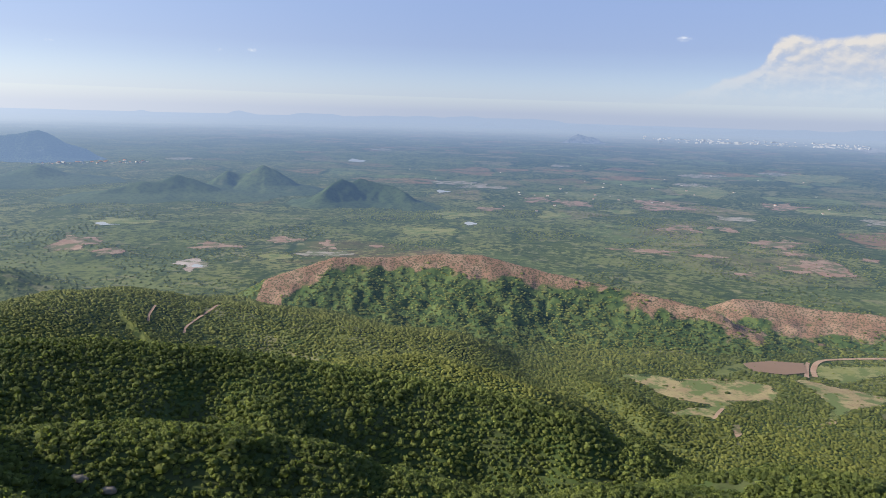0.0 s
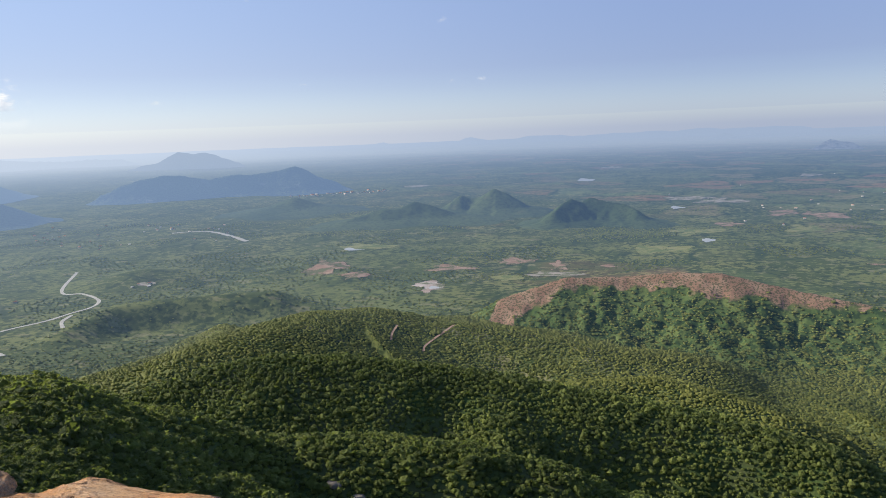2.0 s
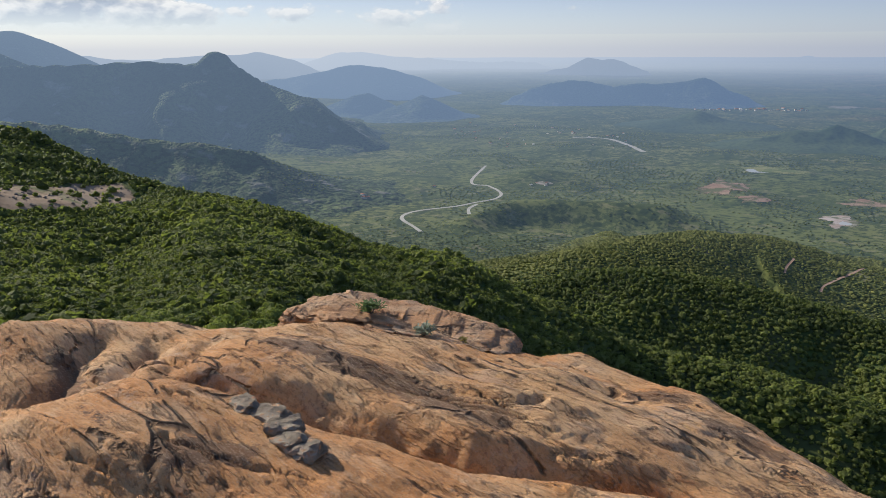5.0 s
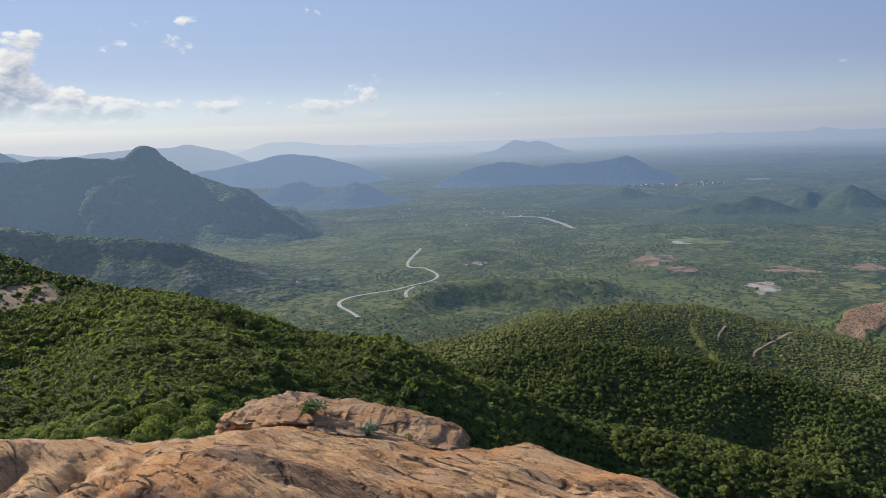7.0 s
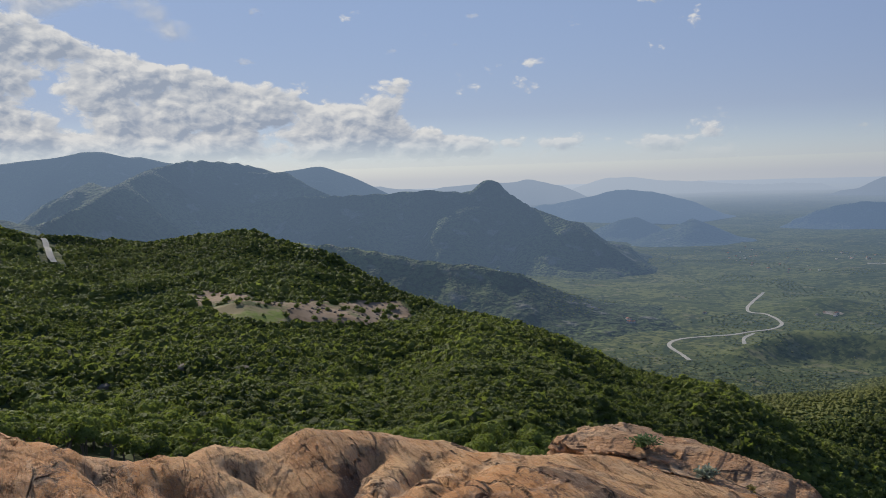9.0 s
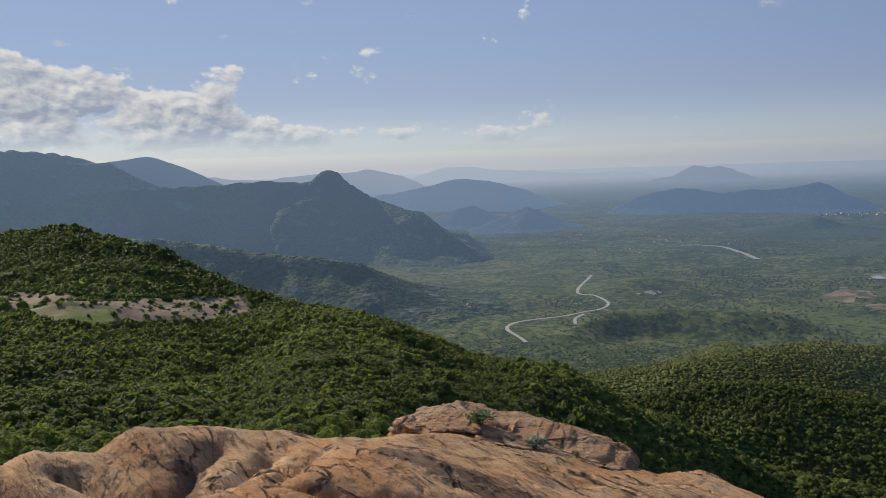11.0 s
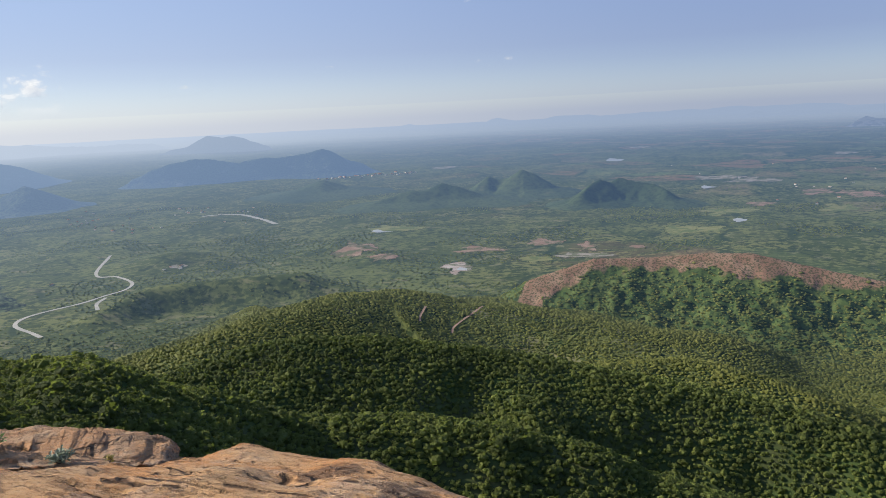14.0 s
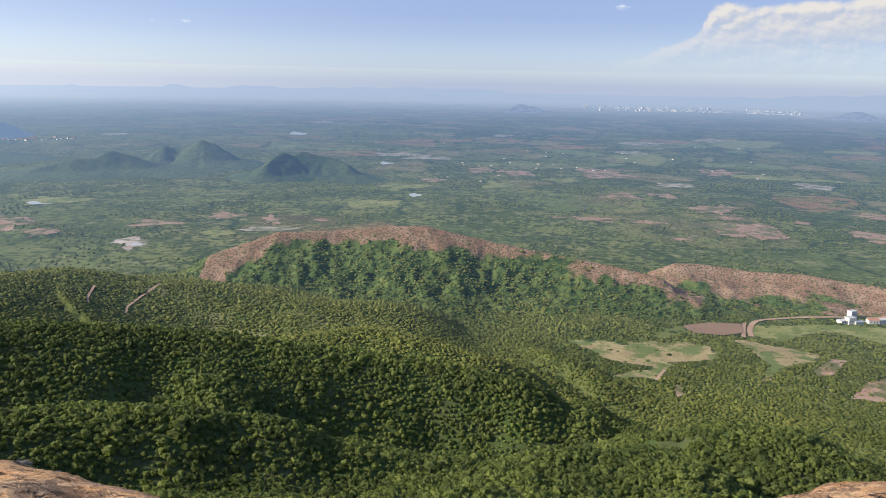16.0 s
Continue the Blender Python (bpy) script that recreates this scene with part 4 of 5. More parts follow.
MAT_SAND = soil_material("pale_sand", (0.28, 0.245, 0.19), (0.36, 0.31, 0.25), True, (0.12, 0.13, 0.055), True)
MAT_TERRACE = soil_material("cleared_terrace_soil", (0.24, 0.165, 0.105), (0.33, 0.24, 0.165), False, (0.10, 0.125, 0.045), True)
MAT_GRASS = soil_material("fresh_grass", (0.15, 0.20, 0.04), (0.20, 0.23, 0.06), False, (0.24, 0.19, 0.11), True)


def water_material(name, colour):
    m = Nodes(name)
    p = m.attr("place")
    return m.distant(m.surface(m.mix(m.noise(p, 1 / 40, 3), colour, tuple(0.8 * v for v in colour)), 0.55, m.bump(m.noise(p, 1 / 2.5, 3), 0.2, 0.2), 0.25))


MAT_MUDDY = water_material("muddy_water", (0.25, 0.155, 0.09))
MAT_POND = water_material("pale_pond_water", (0.42, 0.43, 0.42))

strip("road", "pale gravel road winding through the valley bush",
      [(-45.2, -12.95), (-45.7, -12.6), (-46.6, -11.95), (-45.7, -11.5), (-42.8, -11.16), (-41.1, -10.83), (-39.7, -10.58), (-39.25, -10.15), (-40.1, -9.68), (-41.35, -9.5), (-41.2, -8.97), (-40.4, -8.18)], 7.5, MAT_ROAD)
strip("side_track", "short dirt track leaving the valley road", [(-41.0, -10.95), (-41.6, -11.3), (-41.6, -11.7)], 7, MAT_ROAD)
strip("road", "pale gravel road across the plain", [(-34.2, -6.12), (-33, -6.1), (-31.5, -6.2), (-30.2, -6.6), (-29.2, -7.02)], 17, MAT_ROAD)
strip("dirt_track", "red dirt track cut into the low green spur", [(-18.75, -13.7), (-19.0, -14.05), (-19.2, -14.4), (-19.25, -14.75)], 3.0, MAT_TRACK, 0.8, 10, "road", 1.0)
strip("dirt_track", "red dirt track cut into the low green spur", [(-14.5, -13.85), (-15.2, -14.3), (-16.0, -14.8), (-16.7, -15.3), (-16.9, -15.7)], 3.0, MAT_TRACK, 0.8, 10, "road", 1.0)
strip("dam_road", "dirt road along the dam and the foot of the hill", [(28.16, -16.55), (28.01, -16.03), (28.47, -15.45), (30.38, -15.01), (33.48, -14.51), (36.2, -14.13), (40, -13.6)], 6.5, MAT_TRACK, 1.5)
strip("dam", "pale earth dam holding back the reservoir", [(27.66, -16.7), (27.6, -16.1), (27.62, -15.7)], 5.0, MAT_TRACK, 2.0)
strip("dirt_track", "pale dirt path leaving the cleared field", [(22.0, -20.3), (22.2, -19.9), (22.5, -19.5)], 4, MAT_TRACK, 0.8, 10, "road", 1.0)

patch("reservoir", "small muddy brown reservoir behind an earth dam", "water", [(21.45, -17.32), (22.41, -16.67), (23.71, -16.24), (25.22, -15.97), (27.36, -15.85), (27.58, -16.41), (26.37, -16.71), (24.64, -16.76), (23.32, -16.84), (22.24, -17.35)], MAT_MUDDY, 2.2, 0.03, 72, True)
patch("field", "irregular cleared field of grass and tan soil", "field", [(15.29, -18.1), (16.51, -17.93), (17.91, -17.82), (19.32, -17.97), (21.13, -17.64), (22.5, -17.7), (23.81, -17.41), (25.37, -17.56), (26.23, -17.99), (25.88, -18.37), (24.37, -18.71), (23.06, -19.04), (22.43, -19.66), (21.91, -20.22), (20.41, -20.25), (18.9, -20.31), (20.37, -19.77), (21.62, -19.46), (20.58, -19.41), (18.95, -19.28), (18.0, -19.09), (16.79, -18.56)], MAT_FIELD, 0.8, share=0.02)
patch("field", "cleared field of patchy grass below the dam", "field", [(26.5, -16.94), (27.87, -16.8), (28.94, -16.98), (30.99, -16.94), (32.81, -17.14), (32.36, -17.53), (30.73, -18.21), (30.16, -18.72), (29.38, -19.16), (28.91, -19.66), (29.35, -18.85), (29.48, -18.19), (28.71, -17.77), (27.49, -17.18)], MAT_FIELD, 0.8, share=0.03)
patch("field", "green meadow beside the hill road", "field", [(28.1, -15.91), (28.81, -15.67), (30.83, -15.44), (33.73, -15.01), (36.26, -14.81), (38, -14.9), (37.5, -16.0), (36.39, -15.81), (34.57, -15.6), (32.83, -15.61), (31.3, -16.11), (29.74, -16.66), (28.36, -16.46)], MAT_MEADOW, 0.8, share=0.04)
patch("field", "bare tan field with a path", "field", [(32.32, -18.06), (33.32, -17.26), (34.28, -17.2), (33.73, -18.23), (32.58, -18.53)], MAT_BARE, 0.8, share=0.06)
patch("field", "bare reddish field with a path", "field", [(34.77, -19.58), (35.35, -18.85), (36.64, -17.79), (39, -17.4), (39, -19.3), (36.86, -19.46), (35.81, -19.47)], MAT_BARE, 0.8, share=0.03)
patch("bare_patch", "small bare tan clearing in the bush", "bare soil", [(23.2, -20.5), (23.7, -20.4), (24.0, -21.0), (23.6, -21.3), (23.3, -20.9)], MAT_BARE, 0.8, share=0.05)
MAT_BANK = soil_material("pale_quarry_bank", (0.34, 0.25, 0.20), (0.42, 0.36, 0.31), True, (0.10, 0.115, 0.045), True)
LANDS = {
    "g": ("field", "pale green field on the open plain", "field", MAT_MEADOW),
    "r": ("bare_patch", "bare reddish clearing on the open plain", "bare soil", MAT_BARE),
    "s": ("sand_patch", "pale dry clearing on the open plain", "bare soil", MAT_SAND),
    "q": ("quarry", "small pale quarry with reddish banks", "bare soil", MAT_BANK),
}


def blot(az, el, w, h, kind, seed):
    """A patch with a ragged outline round a bearing and height angle."""
    rng = np.random.default_rng(seed)
    turn = np.linspace(0, 2 * math.pi, 15)[:-1]
    k = 1 + 0.32 * rng.normal(size=14).clip(-1.5, 1.5)
    rows = [(az + w * c * q, el + h * s * q) for c, s, q in zip(np.cos(turn), np.sin(turn), k)]
    name, label, category, material = LANDS[kind]
    return patch(name, label, category, rows, material, 1.0, 0.2, 30)


for k, row in enumerate([
        (-0.02, -8.63, 1.16, 0.28, "g"), (2.08, -8.61, 0.93, 0.21, "g"), (2.77, -7.38, 1.63, 0.23, "g"), (-21.15, -7.92, 2.21, 0.28, "g"), (-10.5, -10.57, 1.05, 0.21, "g"),
        (26.63, -3.68, 1.74, 0.3, "g"), (19.55, -4.97, 1.74, 0.45, "g"), (14.5, -6.63, 1.28, 0.14, "g"), (9.68, -7.13, 0.98, 0.23, "g"), (28.83, -5.81, 3.49, 0.14, "g"), (33.2, -3.88, 1.44, 0.14, "g")]):
    blot(*row, 100 + k)
for k, row in enumerate([
        (4.98, -6.89, 0.93, 0.14), (-9.68, -9.41, 1.28, 0.23), (-6.69, -9.72, 0.7, 0.33), (-14.52, -9.71, 1.74, 0.21), (-21.77, -9.94, 0.98, 0.35), (-23.65, -9.21, 1.4, 0.47), (-3.27, -9.82, 0.7, 0.09), (8.48, -6.05, 1.16, 0.19),
        (11.15, -6.17, 1.63, 0.21), (17.19, -6.05, 2.21, 0.3), (24.85, -5.63, 1.63, 0.21), (16.24, -9.3, 2.21, 0.16), (18.63, -7.64, 1.51, 0.26), (24.97, -8.18, 1.51, 0.35), (27.78, -9.47, 1.98, 0.5), (26.05, -8.63, 1.51, 0.19),
        (30.5, -8.62, 0.74, 0.12), (34.9, -9.1, 1.51, 0.3), (34.39, -7.82, 1.51, 0.16), (20.52, -9.3, 1.05, 0.12), (23.22, -10.35, 0.65, 0.14), (21.47, -7.38, 1.16, 0.14)]):
    blot(*row, "r", 130 + k)
for k, row in enumerate([(-2.84, -2.81, 0.81, 0.07), (-16.9, -3.68, 0.7, 0.07), (-6.71, -10.38, 1.74, 0.21), (2.4, -5.08, 1.63, 0.12), (4.37, -5.28, 1.4, 0.19), (9.79, -3.58, 0.74, 0.09), (19.7, -3.85, 1.51, 0.12), (19.09, -4.54, 0.98, 0.14),
                         (31.02, -6.23, 1.35, 0.19), (22.07, -6.68, 1.44, 0.14), (24.36, -3.5, 0.98, 0.09), (-36.2, -9.45, 0.6, 0.14)]):
    blot(*row, "s", 160 + k)
blot(-16.14, -10.94, 0.98, 0.4, "q", 180)
blot(30.35, -1.65, 1.16, 0.18, "q", 181)
for az, el, w, h in ((3.71, -7.99, 0.47, 0.13), (1.6, -5.71, 0.51, 0.12), (-4.76, -3.68, 0.58, 0.11), (-21.62, -8.06, 0.81, 0.09), (-15.9, -11.12, 0.4, 0.1)):
    patch("pond", "pale shallow pond on the plain", "pond", [(az + w * math.cos(q), el + h * math.sin(q) * (1 + 0.4 * math.cos(3 * q))) for q in np.linspace(0, 6.283, 13)[:-1]], MAT_POND, 1.5, 0.06, 30, True)
# the terrace cut into the home mountain
patch("terrace", "cleared terrace with rubble rows on the wooded slope", "clearing", [(-81.3, -7.3), (-79.5, -7.2), (-76, -8.0), (-73, -8.4), (-69, -8.5), (-65.6, -8.6), (-64.7, -9.9), (-68.5, -10.3), (-72.5, -10.1), (-75, -9.9), (-78, -9.4), (-80.3, -8.4)], MAT_TERRACE, 0.35, 0.06, 90, share=0.10)
TERRACE = CLEARED[-1][0]
patch("grass_patch", "fresh green grass beside the terrace", "grass", [(-79.6, -8.3), (-77.5, -8.3), (-74.6, -8.8), (-74.0, -9.7), (-76.5, -9.7), (-78.6, -9.2)], MAT_GRASS, 0.6, 0.1, 60, share=0.12)
strip("mountain_road", "pale concrete road climbing the wooded slope", [(-89.6, -3.15), (-89.45, -3.6), (-89.3, -4.1), (-89.05, -4.75)], 3.6, MAT_ROAD, 4.0, 8)

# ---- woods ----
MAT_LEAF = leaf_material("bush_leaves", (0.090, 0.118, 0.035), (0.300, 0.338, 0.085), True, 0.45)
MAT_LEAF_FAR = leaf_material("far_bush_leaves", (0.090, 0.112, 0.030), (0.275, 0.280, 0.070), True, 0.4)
MAT_BARK = None


def bark_material():
    m = Nodes("grey_bark")
    p = m.coords()
    return m.finish(m.surface(m.mix(m.noise(p, 6, 4), (0.10, 0.08, 0.06), (0.22, 0.19, 0.16)), 0.9, m.bump(m.noise(m.scaled(p, (1, 1, 0.2)), 14, 4), 0.05), 0.1))


MAT_BARK = bark_material()


def crown_shape(seed, leaves, leaf):
    """A whole crown: sprays of leaves lying on the skin of several round lobes, with gaps between them."""
    rng = np.random.default_rng(seed)
    lobes = rng.normal(size=(6, 3))
    lobes[:, 2] = np.abs(lobes[:, 2]) * 0.7
    lobes *= (rng.uniform(0.38, 0.58, 6) / np.linalg.norm(lobes, axis=1))[:, None]
    lobes[0] = (0.05, 0.0, 0.35)
    size = rng.uniform(0.36, 0.55, 6)
    n = leaves * 6
    way = rng.normal(size=(n, 3))
    way[:, 2] = np.abs(way[:, 2] + 0.25) - 0.35
    way /= np.linalg.norm(way, axis=1)[:, None]
    which = rng.integers(0, 6, n)
    mid = lobes[which] + way * size[which][:, None]
    deep = (np.linalg.norm(mid[:, None] - lobes[None], axis=2) < size[None] * 0.86).any(1)
    pick = np.nonzero(~deep)[0][:leaves]
    mid, way = mid[pick], way[pick]
    way = way + 0.42 * rng.normal(size=way.shape)
    way /= np.linalg.norm(way, axis=1)[:, None]
    side = np.cross(way, rng.normal(size=way.shape))
    side /= np.linalg.norm(side, axis=1)[:, None]
    other = np.cross(way, side)
    turn = np.array((0.0, 2.1, 4.2))[None] + rng.uniform(-0.35, 0.35, (len(mid), 3))
    reach = leaf * rng.uniform(0.6, 1.25, (len(mid), 3))
    v = mid[:, None] + side[:, None] * (np.cos(turn) * reach)[..., None] + other[:, None] * (np.sin(turn) * reach)[..., None]
    return (v * np.array((1, 1, 0.85))).reshape(-1, 3), np.arange(len(mid) * 3).reshape(-1, 3)


def dome_shape(seed, sides, rings, leaves=0, leaf=0.3):
    """A leafy crown: an uneven, lobed dome of foliage, with loose sprays standing off its skin."""
    rng = np.random.default_rng(seed)
    lobes = rng.uniform(0, 2 * math.pi, 4)
    vs = []
    for k in range(rings + 1):
        e = -0.45 + 1.85 * k / (rings + 1)
        a = (np.arange(sides) + 0.5 * (k % 2)) * 2 * math.pi / sides + rng.uniform(-0.18, 0.18, sides)
        swell = 0.78 + 0.30 * np.exp(-(np.angle(np.exp(1j * (a[:, None] - lobes[None]))) / 0.5) ** 2).max(1)
        r = 0.9 * swell * rng.uniform(0.74, 1.14, sides)
        vs.append(np.stack([np.cos(a) * math.cos(e) * r, np.sin(a) * math.cos(e) * r, np.full(sides, math.sin(e)) * r * 0.92], -1))
    vs.append(np.array([[rng.uniform(-0.15, 0.15), rng.uniform(-0.15, 0.15), rng.uniform(0.78, 0.98)]]))
    v, k, fs = np.vstack(vs), np.arange(sides), []
    for q in range(rings):
        lo, hi = q * sides + k, (q + 1) * sides + k
        lo2, hi2 = q * sides + (k + 1) % sides, (q + 1) * sides + (k + 1) % sides
        fs += [np.stack([lo, lo2, hi], -1), np.stack([hi, lo2, hi2], -1)]
    fs.append(np.stack([rings * sides + k, rings * sides + (k + 1) % sides, 0 * k + len(v) - 1], -1))
    f = np.vstack(fs)
    if leaves:
        lv, lf = crown_shape(seed + 500, leaves, leaf)
        v, f = np.vstack([v, lv * 1.12 + np.array((0, 0, 0.05))]), np.vstack([f, lf + len(v)])
    return v, f


def gather(name, label, places, radii, tints, shapes, material, category="woods", sink=0.35, rng=None, smooth=False):
    """One object of many crowns, each turned and sized by itself."""
    vs, fs, ts, base = [], [], [], 0
    kind_of = rng.integers(0, len(shapes), len(places))
    for k, (v, f) in enumerate(shapes):
        sel = kind_of == k
        n = int(sel.sum())
        if not n:
            continue
        a = rng.uniform(0, 2 * math.pi, n)
        c, s = np.cos(a), np.sin(a)
        squash = rng.uniform(0.65, 1.0, n)
        x = v[None, :, 0] * c[:, None] - v[None, :, 1] * s[:, None]
        y = v[None, :, 0] * s[:, None] + v[None, :, 1] * c[:, None]
        z = np.broadcast_to(v[None, :, 2], x.shape) * squash[:, None]
        r = radii[sel][:, None]
        p = np.stack([x * r, y * r, z * r + r * sink], -1) + places[sel][:, None, :]
        vs.append(p.reshape(-1, 3))
        fs.append((f[None] + (base + np.arange(n) * len(v))[:, None, None]).reshape(-1, 3))
        ts.append(np.repeat(tints[sel], len(v)))
        base += n * len(v)
    true = np.vstack(vs)
    me = mesh_from(name, pack(true), np.vstack(fs), material, smooth, tint=np.concatenate(ts), place=true)
    return tagged(new(name, me), label, category, kind="stuff")


# what the eye's rest can see of the land, to plant it thickest
VIEW_AZ = np.arange(-100, 44.01, 0.5)
VIEW_R = np.geomspace(20, 3400, 260)
_aa, _rr = np.meshgrid(np.radians(VIEW_AZ), VIEW_R, indexing="ij")
_zz = all_height(_rr * np.sin(_aa), _rr * np.cos(_aa))
SKYLINE = np.maximum.accumulate(_zz / _rr, axis=1)
ROCK_SLOPE = np.interp(VIEW_AZ, ROCK_AZ, [-1.6 / r - 0.15 * math.cos(radians(a)) - 0.03 * math.sin(radians(a)) for a, r in zip(ROCK_AZ, ROCK_R)])


def seen(x, y, z, up):
    az, r = np.degrees(np.arctan2(x, y)), np.hypot(x, y)
    i = np.clip(np.round((az + 100) / 0.5).astype(int), 0, len(VIEW_AZ) - 1)
    j = np.clip(np.searchsorted(VIEW_R, r) - 2, 0, len(VIEW_R) - 1)
    s = (z + up) / r
    return (s > SKYLINE[i, j] - 0.012) & (s > ROCK_SLOPE[i] - 0.05) & (s > -0.62)


def plant(rng, r0, r1, spacing, up, hidden=0.12, az0=-97.0, az1=40.0):
    """Loosely packed places between two distances, thinned where nothing can be seen and on cleared land."""
    n = int(2 * r1 / spacing)
    x, y = np.meshgrid((np.arange(n) - n / 2) * spacing, (np.arange(n) - n / 2) * spacing)
    x, y = x + 0.5 * spacing * (np.arange(n) % 2)[:, None], y * 0.9
    x, y = (q.reshape(-1) + rng.uniform(-0.38, 0.38, n * n) * spacing for q in (x, y))
    az, r = np.degrees(np.arctan2(x, y)), np.hypot(x, y)
    near = (r > r0) & (r < r1) & (az > az0) & (az < az1)
    x, y = x[near], y[near]
    n = len(x)
    z = all_height(x, y)
    ok = seen(x, y, z, up) | (rng.uniform(size=n) < hidden)
    for poly, share in CLEARED:
        ok &= ~inside(x, y, poly) | (rng.uniform(size=n) < share)
    for crest, *_ in HILLS[:2]:
        v = np.stack([x, y, z], -1)
        near = np.abs(hill_height(x, y, *([h for h in HILLS if h[0] is crest][0])) - z) < 0.5
        ok &= ~(near & (1.25 * crest_soil(v, crest) - 0.08 > rng.uniform(size=n)))
    return np.stack([x, y, z], -1)[ok]


def patch_tint(p, rng, size=40.0):
    return np.clip(0.5 + 0.35 * fbm(p[:, 0], p[:, 1], size, 3, 91) + rng.normal(0, 0.2, len(p)), 0, 1)


wood_rng = np.random.default_rng(5)
SHAPES_NEAR = [crown_shape(s, 330, 0.145) for s in range(5)]
CROWNS_NEAR = [dome_shape(20 + s, 7, 2, 36, 0.26) for s in range(9)]
CROWNS_MID = [dome_shape(30 + s, 6, 1, 14, 0.38) for s in range(9)]
CROWNS_FAR = [dome_shape(40 + s, 6, 1, 7, 0.42) for s in range(9)]
BUSHES = [(v * np.array((1, 1, 0.66)), f) for v, f in (dome_shape(50 + s, 5, 1) for s in range(9))]


def tree_trunk(seed, height):
    """A tapered trunk that forks into limbs."""
    rng = random.Random(seed)
    bm = bmesh.new()

    def limb(p, q, r0, r1, sides=6):
        way = (q - p).normalized()
        side = way.orthogonal().normalized()
        other = way.cross(side)
        rings = []
        for at, rad in ((p, r0), ((p + q) / 2 + Vector((rng.uniform(-1, 1), rng.uniform(-1, 1), 0)) * 0.08 * (q - p).length, (r0 + r1) / 2), (q, r1)):
            rings.append([bm.verts.new(at + (side * math.cos(2 * math.pi * k / sides) + other * math.sin(2 * math.pi * k / sides)) * rad) for k in range(sides)])
        for lo, hi in zip(rings[:-1], rings[1:]):
            for k in range(sides):
                bm.faces.new((lo[k], lo[(k + 1) % sides], hi[(k + 1) % sides], hi[k]))
        bm.faces.new(rings[-1])

    fork = Vector((rng.uniform(-0.2, 0.2), rng.uniform(-0.2, 0.2), height * 0.4))
    limb(Vector((0, 0, -0.6)), fork, 0.16, 0.10)
    for k in range(5):
        a = k * 2 * math.pi / 5 + rng.uniform(-0.4, 0.4)
        limb(fork, fork + Vector((math.cos(a) * height * 0.32, math.sin(a) * height * 0.32, height * rng.uniform(0.25, 0.42))), 0.08, 0.03, 5)
    for f in bm.faces:
        f.smooth = True
    return bm


def build_trees():
    """The nearest trees, each a thing of its own; the woods behind them are stuff."""
    kinds = []
    for s, (v, f) in enumerate(SHAPES_NEAR):
        tree = tagged(new("tree"), "rounded green bush tree on the wooded slope", "tree", "trees on the slope")
        height = 2.6 + 0.25 * s
        part("trunk", tree_trunk(s, height), MAT_BARK, tree, "grey forking trunk")
        r = 1.65 + 0.10 * s
        me = mesh_from("crown", v * r + np.array((0, 0, height * 0.60)), f, MAT_LEAF, False, tint=np.full(len(v), 0.15 + 0.18 * s))
        crown = tagged(new("crown", me), "leafy crown")
        crown.parent = tree
        kinds.append(tree)
    p = plant(wood_rng, 95, 150, 2.9, 4.0, 0.0, -96, -40)
    order = np.argsort(np.hypot(p[:, 0], p[:, 1]))
    p = p[order]
    p = p[:290]
    for i in range(len(p)):
        k = int(wood_rng.integers(0, 5))
        s = wood_rng.uniform(0.7, 1.3)
        m = pose(p[i, 0], p[i, 1], p[i, 2], 0, 0, wood_rng.uniform(0, 360)) @ Matrix.Diagonal((s, s, s * wood_rng.uniform(0.85, 1.1), 1))
        if i < 5:
            kinds[i].matrix_basis = m
        else:
            ob = copy_thing(kinds[k], m)
            ob.matrix_basis = m
    return float(np.hypot(p[-1, 0], p[-1, 1]))


def canopy(name, label, p, size, shapes, material, patchy=40.0, sink=0.3, brighter=0.0):
    """Woods as packed crowns, each of many sprays of leaves."""
    n = len(p)
    tint = 0.42 + brighter + 0.30 * fbm(p[:, 0], p[:, 1], patchy, 3, 91) + wood_rng.normal(0, 0.24, n)
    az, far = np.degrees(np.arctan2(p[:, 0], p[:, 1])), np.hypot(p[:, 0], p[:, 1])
    tint = np.clip(tint - 0.6 * np.exp(-((az + 86) / 5.5) ** 2 - ((far - 135) / 22) ** 2), 0, 1)  # darker trees in the hollow
    radii = wood_rng.uniform(*size, n) * (1 + 0.22 * fbm(p[:, 0], p[:, 1], 14, 2, 93)) * np.where(wood_rng.uniform(size=n) < 0.15, 1.5, 1.0)
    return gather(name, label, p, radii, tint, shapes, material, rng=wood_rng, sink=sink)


def thin_out(p, near, far):
    r = np.hypot(p[:, 0], p[:, 1])
    return p[wood_rng.uniform(size=len(p)) < step01(far, near, r) ** 1.5]


TREES_TO = build_trees()
near_wood = plant(wood_rng, 95, 200, 2.2, 3.0, 0.0, -97, 40)
near_wood = near_wood[(np.hypot(near_wood[:, 0], near_wood[:, 1]) > TREES_TO) | (np.degrees(np.arctan2(near_wood[:, 0], near_wood[:, 1])) > -40)]
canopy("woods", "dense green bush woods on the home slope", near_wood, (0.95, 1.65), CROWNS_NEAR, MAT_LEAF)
canopy("woods", "dense green bush woods on the wooded ridges", plant(wood_rng, 200, 330, 2.15, 3.0, 0.0), (0.85, 1.7), CROWNS_MID, MAT_LEAF)
canopy("woods", "dense bush on the far ridge", plant(wood_rng, 330, 660, 2.4, 3.0, 0.0), (0.95, 1.8), CROWNS_FAR, MAT_LEAF)
bush = thin_out(plant(wood_rng, 660, 1500, 4.0, 3.0, 0.0), 880, 1500)
